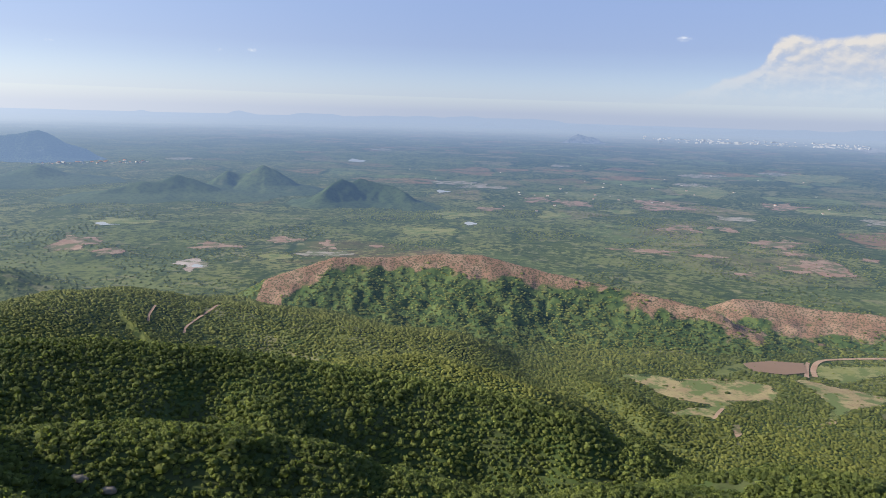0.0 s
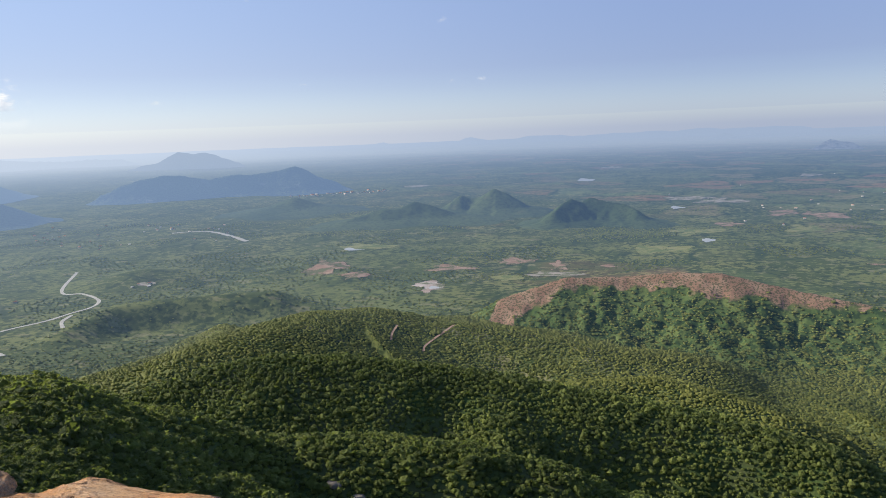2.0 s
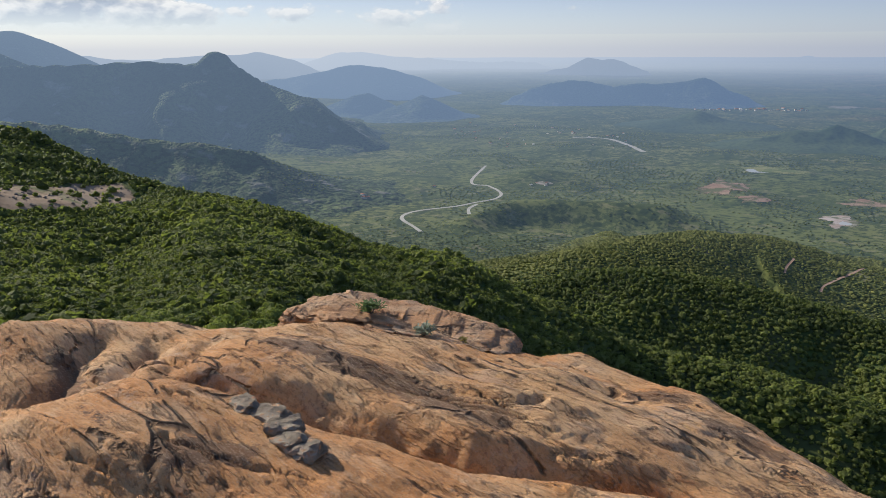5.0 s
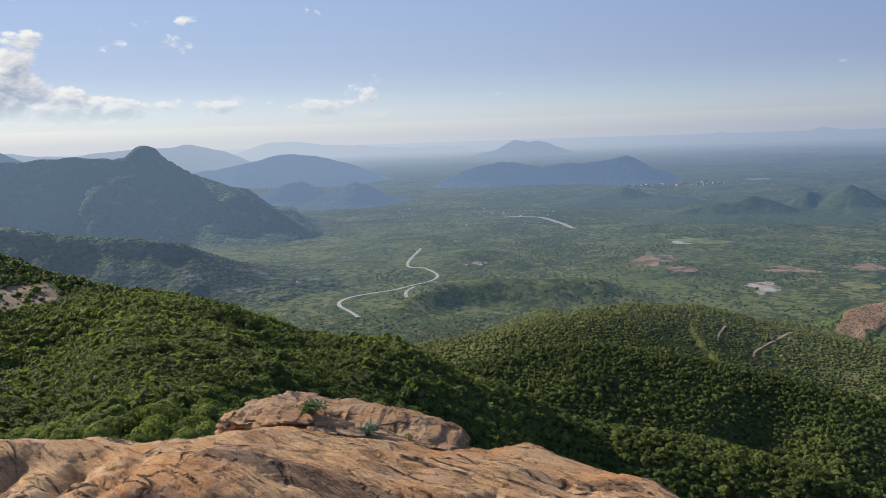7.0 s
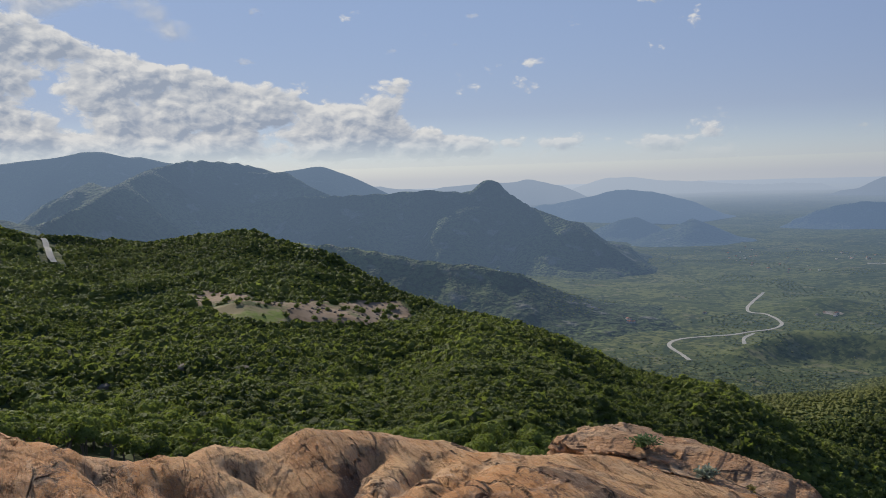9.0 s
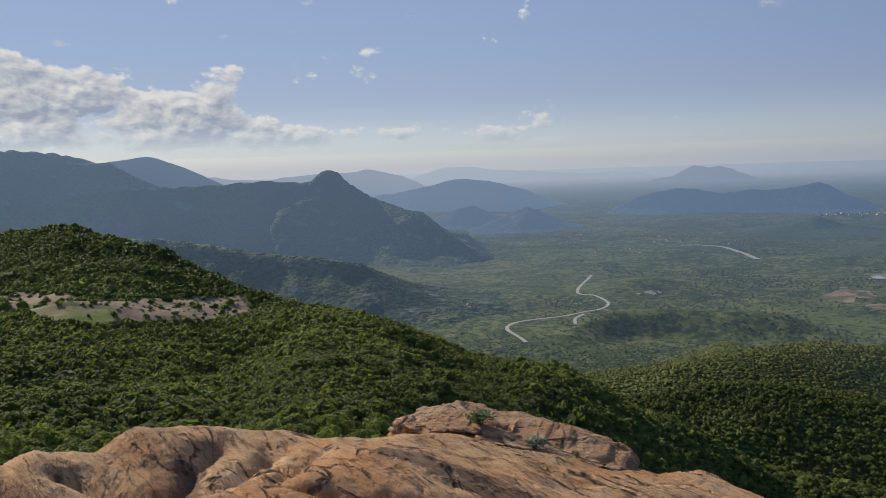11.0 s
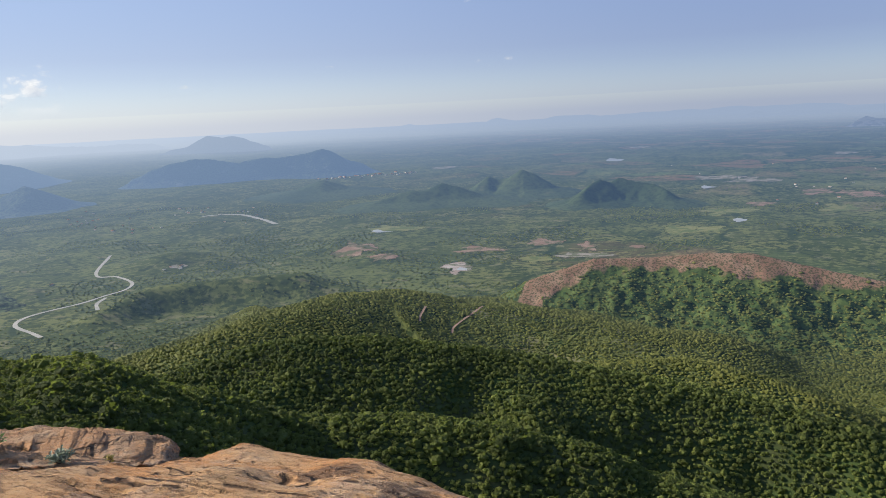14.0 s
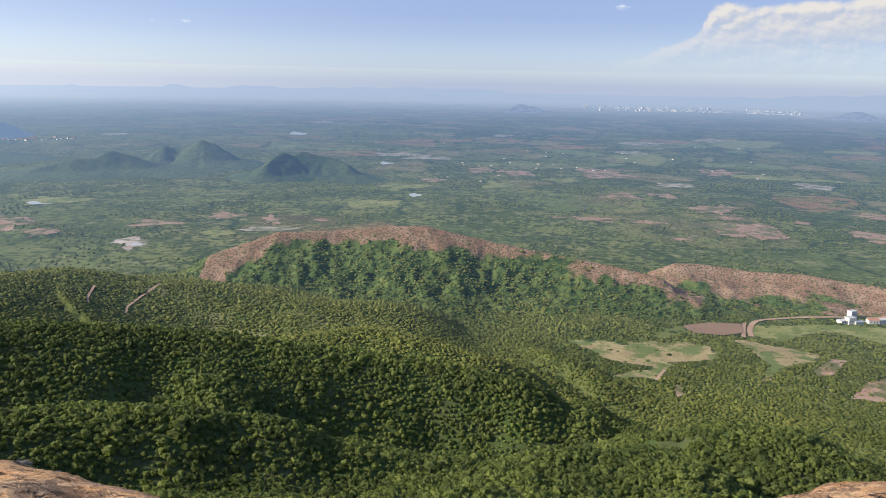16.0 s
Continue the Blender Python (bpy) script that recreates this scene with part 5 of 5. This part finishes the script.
canopy("bushland", "low green bush on the valley floor and red hill", bush, (1.7, 3.1), BUSHES, MAT_LEAF_FAR, 120.0, 0.1, 0.06 + 0.40 * step01(-290, -266, bush[:, 2]))
spots = plant(wood_rng, 1350, 3300, 14.0, 5.0, 0.03)
spots = spots[fbm(spots[:, 0], spots[:, 1], 160, 3, 17) + wood_rng.normal(0, 0.2, len(spots)) > 0.28]
gather("bushland", "dark trees dotted over the plain", spots, wood_rng.uniform(2.0, 4.2, len(spots)), np.clip(patch_tint(spots, wood_rng, 200), 0, 1), BUSHES, MAT_LEAF_FAR, rng=wood_rng, sink=0.2, smooth=True)

# ---- sky: haze along the horizon and clouds ----


def sky_sheet(name, label, category, az0, az1, el0, el1, steps, material, distance, **points):
    """A sheet of sky at the edge of the world; points are functions of bearing and height angle."""
    az, el = np.linspace(az0, az1, steps[0]), np.linspace(el0, el1, steps[1])
    aa, ee = np.meshgrid(az, el)
    a, e = np.radians(aa), np.radians(ee)
    v = distance * np.stack([np.cos(e) * np.sin(a), np.cos(e) * np.cos(a), np.sin(e)], -1).reshape(-1, 3)
    me = mesh_from(name, v, grid_faces(steps[1], steps[0]), material, **{k: f(aa.reshape(-1), ee.reshape(-1)) for k, f in points.items()})
    ob = tagged(new(name, me), label, category, kind="structure")
    ob.visible_shadow = False
    return ob


def glow_material(name, pale, deep, cap=1.0):
    """Lit air or cloud: its colour runs from deep to pale by 'lit', its thickness is 'dense'."""
    m = Nodes(name)
    glow = m.nt.nodes.new("ShaderNodeEmission")
    m.put(glow.inputs[0], m.mix(m.attr("lit", "Fac"), deep, pale))
    clear = m.nt.nodes.new("ShaderNodeBsdfTransparent")
    return m.finish(m.blend(m.math("MULTIPLY", m.attr("dense", "Fac"), cap), clear.outputs[0], glow.outputs[0]))


def sunward(az):
    return step01(-0.25, 0.95, np.cos(np.radians(az - SUN_AZ)))


HAZE_SUN = glow_material("horizon_haze_sunward", (0.550, 0.580, 0.635), (0.272, 0.318, 0.425))
MAT_BLUE = glow_material("clear_upper_air", (0.300, 0.402, 0.632), (0.182, 0.254, 0.462))
sky_sheet("upper_air", "clear pale blue sky", "sky", -180, 180, 1, 60, (121, 50), MAT_BLUE, 4940,
          dense=lambda az, el: 0.88 * step01(-1, 5, el) * step01(60, 15, el), lit=lambda az, el: sunward(az))
sky_sheet("horizon_haze", "white haze along the horizon", "sky", -180, 180, -2, 22, (121, 60), HAZE_SUN, 4920,
          dense=lambda az, el: 0.96 * np.exp(-np.maximum(el, 0) / 4.6) * step01(22, 14, el), lit=lambda az, el: sunward(az))

def cloud_material(name, pale, deep, size, rough, soft, cap=1.0):
    """Lit cloud: heaped round billows; 'sky' is bearing and height angle, 'body' and 'above' its thickness there and a little sunward."""
    m = Nodes(name)
    at = m.attr("sky")

    def heaps(shift):
        p = m.vec("ADD", at, shift)
        p = m.vec("MULTIPLY", p, (1 / size, 1 / (0.62 * size), 1.0))
        bend = m.vec("SUBTRACT", m.nt_colour(p, 1.6), (0.5, 0.5, 0.5))
        p = m.vec("ADD", p, m.scaled(bend, 0.45))
        n = m.nt.nodes.new("ShaderNodeTexVoronoi")
        m.put(n.inputs["Vector"], p)
        n.inputs["Scale"].default_value, n.inputs["Detail"].default_value = 1.0, 4.0
        n.inputs["Roughness"].default_value, n.inputs["Lacunarity"].default_value = 0.52, 2.1
        n.normalize = False
        wide = m.noise(p, 0.55, 4, 0.6)
        return m.math("ADD", m.math("MULTIPLY", m.math("SUBTRACT", 0.95, n.outputs["Distance"]), rough), m.math("MULTIPLY", m.math("SUBTRACT", wide, 0.5), 1.1 * rough))

    here = m.math("ADD", m.attr("body", "Fac"), heaps((0.0, 0.0, 0.0)))
    over = m.math("ADD", m.attr("above", "Fac"), heaps((-0.10 * size, 0.11 * size, 0.0)))
    # sunward rims painted bright and cores dark; the sheet is emission only
    rim = m.math("SUBTRACT", here, over)
    lit = m.math("ADD", 0.34, m.math("MULTIPLY", rim, 1.5 / rough))
    lit = m.math("ADD", lit, m.math("MULTIPLY", m.band(here, 0.45, 0.05), 0.45), True)
    glow = m.nt.nodes.new("ShaderNodeEmission")
    m.put(glow.inputs[0], m.mix(lit, deep, pale))
    clear = m.nt.nodes.new("ShaderNodeBsdfTransparent")
    thick = m.math("MULTIPLY", m.band(here, 0.0, soft), m.math("MULTIPLY", m.attr("border", "Fac"), cap))
    return m.finish(m.blend(thick, clear.outputs[0], glow.outputs[0]))


MAT_CLOUD_SUN = cloud_material("backlit_cloud", (0.780, 0.775, 0.765), (0.345, 0.400, 0.500), 3.3, 0.95, 0.30)
MAT_PLUME = cloud_material("ragged_plume", (0.700, 0.705, 0.715), (0.44, 0.49, 0.58), 3.6, 0.8, 0.8, 0.8)
MAT_PUFF = cloud_material("thin_puff", (0.656, 0.656, 0.656), (0.451, 0.492, 0.558), 1.1, 1.1, 0.9, 0.6)
MAT_CLOUD_AWAY = cloud_material("sunlit_cumulus", (0.500, 0.480, 0.462), (0.345, 0.375, 0.440), 2.4, 0.6, 0.7)


def cloud(name, label, az0, az1, el0, el1, shape, material, distance, step=0.4, base=0.25):
    def border(az, el):
        return step01(az0, az0 + 0.6, az) * step01(az1, az1 - 0.6, az) * step01(el0, el0 + base, el) * step01(el1, el1 - 0.25, el)

    steps = (int((az1 - az0) / step) + 2, int((el1 - el0) / (step * 0.6)) + 2)
    return sky_sheet(name, label, "cloud", az0, az1, el0, el1, steps, material, distance, border=border, body=shape,
                     above=lambda az, el: shape(az - 0.3, el + 0.35), sky=lambda az, el: np.stack([az, el, 0 * az + 0.0017 * distance], -1))


def bank(az, el):
    top = np.interp(az, [-130, -96, -90, -86, -80, -76, -73, -69.5, -66, -61, -56, -50, -46, -44], [16, 13.6, 12.6, 10.4, 8.4, 8.0, 7.2, 6.0, 5.0, 4.3, 3.8, 3.6, 3.4, 2.2])
    gaps = fbm(az * 0.6, el * 1.8, 5.0, 2, 65)
    return 0.9 * step01(0.0, 1.0, (top - el) / 1.6) * step01(0.4, 2.6, el) - 0.32 + 0.42 * gaps


cloud("cloud_bank", "broken grey and white cloud bank with bright rims", -128, -42, 0.8, 15, bank, MAT_CLOUD_SUN, 4880, 0.4, 3.0)
cloud("high_cloud", "ragged white cloud plume above the bank", -130, -78, 9.0, 24,
      lambda az, el: 1.0 * np.exp(-(((az + 80.5 + 0.7 * (el - 10)) / 1.7) ** 2 + ((el - 10.6) / 2.2) ** 2)) + 1.1 * np.exp(-(((az + 89) / 5.0) ** 2 + ((el - 12.3) / 1.7) ** 2)) + 0.7 * np.exp(-(((az + 112) / 14) ** 2 + ((el - 15) / 5) ** 2)) - 0.42, MAT_PLUME, 4890)


def cumulus(az, el):
    top = np.interp(az, [15, 17, 20, 22.8, 23.6, 24.6, 26, 28, 31, 35, 40, 52, 60], [0.6, 1.8, 2.9, 4.0, 5.5, 6.0, 5.8, 5.9, 6.0, 6.3, 7.0, 6.0, 3.0])
    return 1.0 * step01(0.0, 1.0, (top - el) / 0.9) - 0.30


cloud("cumulus_cloud", "tall sunlit cumulus cloud over the far plain", 14, 60, 0.5, 8.5, cumulus, MAT_CLOUD_AWAY, 4880, 0.3, 4.5)
for paz, pel, pw, ph in [(-13.8, 3.62, 1.0, 0.30), (-11.95, 3.8, 0.6, 0.22), (-24.6, 3.78, 0.5, 0.2), (17.9, 5.4, 0.9, 0.4), (-28.6, 10.0, 1.5, 0.6), (-19.8, 9.7, 1.2, 0.35), (-75.4, 11.94, 0.8, 0.30),
                         (-59.9, 11.45, 0.9, 0.3), (-65.8, 9.25, 0.7, 0.4), (-61.4, 9.6, 0.7, 0.35), (-76.0, 8.5, 0.9, 0.4), (-34.4, 2.76, 0.9, 0.3), (-14.6, 7.9, 0.7, 0.35)]:
    cloud("small_cloud", "small white puff of cloud", paz - 2 * pw, paz + 2 * pw, pel - 2 * ph, pel + 2.2 * ph,
          lambda az, el, paz=paz, pel=pel, pw=pw, ph=ph: 1.15 * np.exp(-(((az - paz) / pw) ** 2 + ((el - pel) / ph) ** 2)) - 0.62, MAT_PUFF, 4860, 0.1)

# ---- houses, villages and the far town ----


def plaster_material(name, colour):
    m = Nodes(name)
    p = m.coords()
    return m.distant(m.surface(m.mix(m.noise(p, 0.8, 4), colour, tuple(0.85 * v for v in colour)), 0.85, None, 0.2), 16000.0)


MAT_PLASTER = plaster_material("white_plaster", (0.66, 0.62, 0.57))
MAT_TILE = plaster_material("clay_tile_roof", (0.42, 0.22, 0.15))
MAT_CONCRETE = plaster_material("grey_concrete", (0.46, 0.45, 0.43))
MAT_DARK = plaster_material("dark_opening", (0.05, 0.05, 0.055))


def with_place(ob, place):
    at = ob.data.attributes.new("place", "FLOAT_VECTOR", "POINT")
    at.data.foreach_set("vector", np.tile(np.asarray(place, np.float32), (len(ob.data.vertices), 1)).ravel())
    return ob


def box(name, parent, size, at, material, place, label=""):
    bm = bmesh.new()
    bmesh.ops.create_cube(bm, size=1, matrix=Matrix.Translation(at) @ Matrix.Diagonal((*size, 1)))
    bmesh.ops.bevel(bm, geom=bm.edges[:], offset=0.03, segments=1, affect="EDGES")
    return with_place(part(name, bm, material, parent, label), place)


def gable(name, parent, size, z, rise, material, place):
    """A pitched roof with eaves."""
    bm = bmesh.new()
    w, d = size[0] / 2 + 0.4, size[1] / 2 + 0.4
    lower = [bm.verts.new(c) for c in ((-w, -d, z), (w, -d, z), (w, d, z), (-w, d, z))]
    ends = [bm.verts.new(c) for c in ((-w, 0, z + rise), (w, 0, z + rise))]
    for f in ((0, 1, "b", "a"), (2, 3, "a", "b")):
        bm.faces.new([ends[0] if i == "a" else ends[1] if i == "b" else lower[i] for i in f])
    bm.faces.new((lower[1], lower[2], ends[1]))
    bm.faces.new((lower[3], lower[0], ends[0]))
    bm.faces.new((lower[3], lower[2], lower[1], lower[0]))
    return with_place(part(name, bm, material, parent), place)


def stand(ob, true, turn, size=1.0):
    """Puts a thing on the land at its true place, drawn nearer with the land."""
    p = pack(np.asarray(true)[None])[0]
    k = float(np.linalg.norm(p) / np.linalg.norm(true)) * size
    ob.matrix_basis = pose(p[0], p[1], p[2], 0, 0, turn) @ Matrix.Diagonal((k, k, k, 1))
    return ob


def on_land(az, el, lift=0.0):
    x, y = sight(az, el)
    z = float(all_height(np.array([x]), np.array([y]))[0])
    return np.array((x, y, z + lift))


def house(label, size, place, flat=False, group=""):
    ob = tagged(new("house"), label, "house", group)
    w, d, h = size
    box("wall", ob, (w, d, h + 1), (0, 0, h / 2 - 0.5), MAT_PLASTER, place)
    if flat:
        box("roof", ob, (w + 0.6, d + 0.6, 0.3), (0, 0, h + 0.15), MAT_CONCRETE, place, "flat concrete roof")
    else:
        gable("roof", ob, (w, d), h, 0.22 * d, MAT_TILE, place)
    for i in range(3):
        box("window", ob, (1.1, 0.12, 1.2), (w * (i - 1) * 0.3, -d / 2 - 0.02, h * 0.55), MAT_DARK, place)
    return ob


def build_hill_houses():
    """The white houses at the foot of the red knoll."""
    spots = [(33.72, -14.85, (13, 9, 4.5), True, 12), (34.15, -14.80, (11, 9, 8.5), True, 8), (34.62, -14.76, (12, 8, 4.2), True, 5), (34.2, -14.42, (10, 8, 10.0), True, 15), (35.45, -14.6, (14, 9, 5.5), False, -8), (36.0, -14.5, (12, 8, 6.0), True, 10), (36.9, -14.3, (12, 8, 4.5), False, 4)]
    for az, el, size, flat, turn in spots:
        p = on_land(az, el)
        stand(house("white plastered house with a flat roof by the road" if flat else "white house with a red tiled roof by the road", size, p, flat, "houses by the reservoir"), p, turn)


def scatter_houses(rng, rows, count, label, group, spread, size, flat_share=0.4):
    made = []
    for k in range(count):
        az, el = rows[int(rng.integers(0, len(rows)))]
        az, el = az + rng.normal(0, spread[0]), el + rng.normal(0, spread[1])
        p = on_land(az, el)
        if k < 3:
            ob = house(label, size, p, k == 1, group)
            made.append(ob)
            stand(ob, p, rng.uniform(0, 360), rng.uniform(0.55, 0.9))
        else:
            ob = copy_thing(made[k % 3], Matrix.Identity(4))
            stand(ob, p, rng.uniform(0, 360), rng.uniform(0.45, 0.95))


def tower_block(place, size, group):
    ob = tagged(new("town_building"), "pale town building far out on the plain", "building", group)
    w, d, h = size
    box("wall", ob, (w, d, h), (0, 0, h / 2), MAT_PLASTER, place)
    box("roof", ob, (w + 1, d + 1, 1.2), (0, 0, h + 0.6), MAT_CONCRETE, place)
    return ob


build_hill_houses()
town_rng = np.random.default_rng(12)
scatter_houses(town_rng, [(-25.2, -4.0), (-24.4, -4.0), (-23.6, -4.02), (-22.4, -3.95), (-21.4, -3.95), (-20, -3.95)], 46, "small white village house on the plain", "village under the mountain", (0.45, 0.05), (16, 12, 5))
scatter_houses(town_rng, [(-41.3, -5.9), (-39.7, -6.15), (-38.5, -6.5), (-35.9, -5.5), (-35.1, -5.8), (-32.7, -6.1), (-31.5, -6.4), (-42, -5.5)], 44, "small white farmhouse among bush", "houses in the valley", (1.0, 0.22), (9, 7, 3.5))
scatter_houses(town_rng, [(-58.6, -9.85), (-49, -10.8), (-36.3, -9.5), (-36.2, -9.5), (-44, -9.6)], 14, "small pale farmhouse in the valley bush", "houses in the valley", (0.35, 0.08), (9, 7, 3.6))
scatter_houses(town_rng, [(6, -5.5), (12, -4.5), (18, -4.2), (22, -5), (26, -4.3), (0, -4.6), (15, -6), (9, -6.7)], 40, "white farmhouse out on the open plain", "farmhouses on the plain", (3.0, 0.7), (10, 7, 3.5))
blocks = []
for k in range(230):
    az = float(town_rng.choice([town_rng.normal(21.5, 2.3), town_rng.uniform(15.7, 25.5), town_rng.uniform(26.5, 29.8)]))
    p = np.array(spot(az, -1.5 + town_rng.uniform(-0.14, 0.10), 1.0)) * 1.0
    rr = 300 / math.tan(radians(1.5 + town_rng.uniform(-0.16, 0.14)))
    p = np.array((rr * math.sin(radians(az)), rr * math.cos(radians(az)), 0.0))
    p[2] = float(land_height(p[0:1], p[1:2])[0])
    if k < 4:
        blocks.append(tower_block(p, (40 + 8 * k, 26, (10, 13, 18, 30)[k]), "far town"))
        stand(blocks[-1], p, town_rng.uniform(-30, 30), 0.6)
    else:
        stand(copy_thing(blocks[int(town_rng.choice([0, 0, 0, 1, 1, 2, 3]))], Matrix.Identity(4)), p, town_rng.uniform(-30, 30), town_rng.uniform(0.35, 0.8))


# ---- on the summit rock: stones and plants ----


def stone_material():
    m = Nodes("grey_lichened_stone")
    p = m.coords()
    col = m.mix(m.band(m.noise(p, 7, 5), 0.35, 0.65), (0.19, 0.15, 0.11), (0.40, 0.33, 0.25))
    col = m.mix(m.band(m.noise(p, 26, 4), 0.55, 0.68), col, (0.46, 0.25, 0.13))
    return m.finish(m.surface(col, 0.9, m.bump(m.noise(p, 30, 5, 0.7), 0.04), 0.2))


MAT_STONE = stone_material()
for sx, sy, size, turn, sd in ((-3.44, 1.90, (0.10, 0.06, 0.035), -20, 1.0), (-3.27, 1.92, (0.10, 0.065, 0.035), 10, 2.3), (-3.08, 1.89, (0.085, 0.06, 0.04), 40, 3.1), (-2.98, 1.84, (0.085, 0.065, 0.035), -10, 5.2), (-2.86, 1.85, (0.07, 0.06, 0.035), 20, 6.6)):
    st = lump("stone", size, sd * 7, 0.30, 5.0, 3, None, MAT_STONE)
    st.data.polygons.foreach_set("use_smooth", [False] * len(st.data.polygons))
    st.matrix_world = pose(sx, sy, rock_z(sx, sy) + size[2] * 0.55, 8, -6, turn)
    tagged(st, "grey lichened stone lying on the granite", "stone", "stones on the rock")


def herb_material(name, a, b):
    m = Nodes(name)
    geo = m.nt.nodes.new("ShaderNodeNewGeometry")
    col = m.mix(geo.outputs["Random Per Island"], a, b)
    tr = m.nt.nodes.new("ShaderNodeBsdfTranslucent")
    m.put(tr.inputs[0], col)
    return m.finish(m.blend(0.3, m.surface(col, 0.6, None, 0.3), tr.outputs[0]))


def herb(seed, radius, height, leaves, material, label):
    """A small plant: thin stems with pointed leaves."""
    rng = random.Random(seed)
    ob = tagged(new("herb"), label, "plant", "plants on the rock")
    stems, blades = bmesh.new(), bmesh.new()
    for k in range(leaves // 6):
        a, lean = rng.uniform(0, 6.283), rng.uniform(0.1, 1.0)
        tip = Vector((math.cos(a) * radius * lean, math.sin(a) * radius * lean, height * rng.uniform(0.55, 1.0) * (1.1 - 0.45 * lean)))
        side = Vector((-math.sin(a), math.cos(a), 0)) * 0.003
        up = Vector((0, 0, 0.003))
        q = [stems.verts.new(c) for c in (-side, side, up, tip - side * 0.4, tip + side * 0.4, tip + up * 0.4)]
        for f in ((0, 1, 4, 3), (1, 2, 5, 4), (2, 0, 3, 5)):
            stems.faces.new([q[i] for i in f])
        for j in range(6):
            base = tip * rng.uniform(0.45, 1.0)
            b = rng.uniform(0, 6.283)
            out = Vector((math.cos(b), math.sin(b), rng.uniform(-0.1, 0.8))).normalized()
            length = radius * rng.uniform(0.25, 0.45)
            wide = out.cross(Vector((0, 0, 1))).normalized() * length * 0.22
            mid = base + out * length * 0.5 + Vector((0, 0, 0.006))
            v = [blades.verts.new(c) for c in (base, mid - wide, base + out * length, mid + wide)]
            blades.faces.new((v[0], v[1], v[2]))
            blades.faces.new((v[0], v[2], v[3]))
    part("stems", stems, MAT_BARK, ob)
    part("leaves", blades, material, ob)
    return ob


MAT_HERB = herb_material("fresh_herb_leaves", (0.10, 0.17, 0.05), (0.20, 0.27, 0.09))
MAT_SILVER = herb_material("silvery_herb_leaves", (0.19, 0.23, 0.15), (0.32, 0.35, 0.25))
MAT_YELLOW = herb_material("yellowing_moss_leaves", (0.25, 0.22, 0.06), (0.36, 0.30, 0.09))
herb(1, 0.12, 0.12, 260, MAT_HERB, "fresh green herb growing from a rock crack").location = (-4.60, 3.76, -2.00)
herb(2, 0.11, 0.10, 220, MAT_SILVER, "silvery green herb growing from a rock crack").location = (-4.10, 3.84, -2.08)
herb(3, 0.06, 0.05, 60, MAT_YELLOW, "small yellowing herb in a rock crack").location = (-3.82, 3.97, -2.10)

# ---- stones on the slopes ----
MAT_BOULDER = soil_material("pale_grey_boulder", (0.17, 0.14, 0.11), (0.26, 0.21, 0.165), False)


def lump_shape(seed):
    rng = np.random.default_rng(seed)
    bm = bmesh.new()
    bmesh.ops.create_icosphere(bm, subdivisions=1, radius=1)
    v = np.array([p.co[:] for p in bm.verts]) * rng.uniform(0.7, 1.2, (len(bm.verts), 1))
    f = np.array([[q.index for q in t.verts] for t in bm.faces])
    bm.free()
    return v, f


rub_n = 1100
rx, ry = wood_rng.uniform(TERRACE[:, 0].min(), TERRACE[:, 0].max(), rub_n), wood_rng.uniform(TERRACE[:, 1].min(), TERRACE[:, 1].max(), rub_n)
raz = np.degrees(np.arctan2(rx, ry))
rows_of = np.sin(np.hypot(rx, ry) / 6.0 * 6.283 + 0.5 * fbm(rx, ry, 30, 2, 5)) > 0.2
rok = inside(rx, ry, TERRACE) & (raz > -75) & rows_of
rp = np.stack([rx, ry, all_height(rx, ry)], -1)[rok]
rub_me = gather("rubble", "rows of grey rubble stones on the cleared terrace", rp, wood_rng.uniform(0.25, 0.85, len(rp)), np.full(len(rp), 0.5), [lump_shape(k) for k in range(4)], MAT_BOULDER, "rubble", 0.3, wood_rng)
for az, el, size in ((-24.0, -24.5, (2.6, 1.8, 1.1)), (-22.2, -25.5, (2.2, 1.6, 1.0)), (-86.6, -13.2, (1.6, 1.2, 0.9)), (-81.5, -12.4, (1.4, 1.0, 0.8)), (-77.2, -12.9, (1.5, 1.1, 0.8)), (-71.8, -4.9, (2.2, 1.6, 1.3))):
    p = on_land(az, el)
    st = lump("boulder", size, az, 0.2, 3.0, 4, None, MAT_BOULDER)
    with_place(st, p)
    st.matrix_world = pose(p[0], p[1], p[2] + size[2] * 0.25, 5, -8, az * 7)
    tagged(st, "pale grey boulder showing among the bush", "boulder", "boulders on the slope")
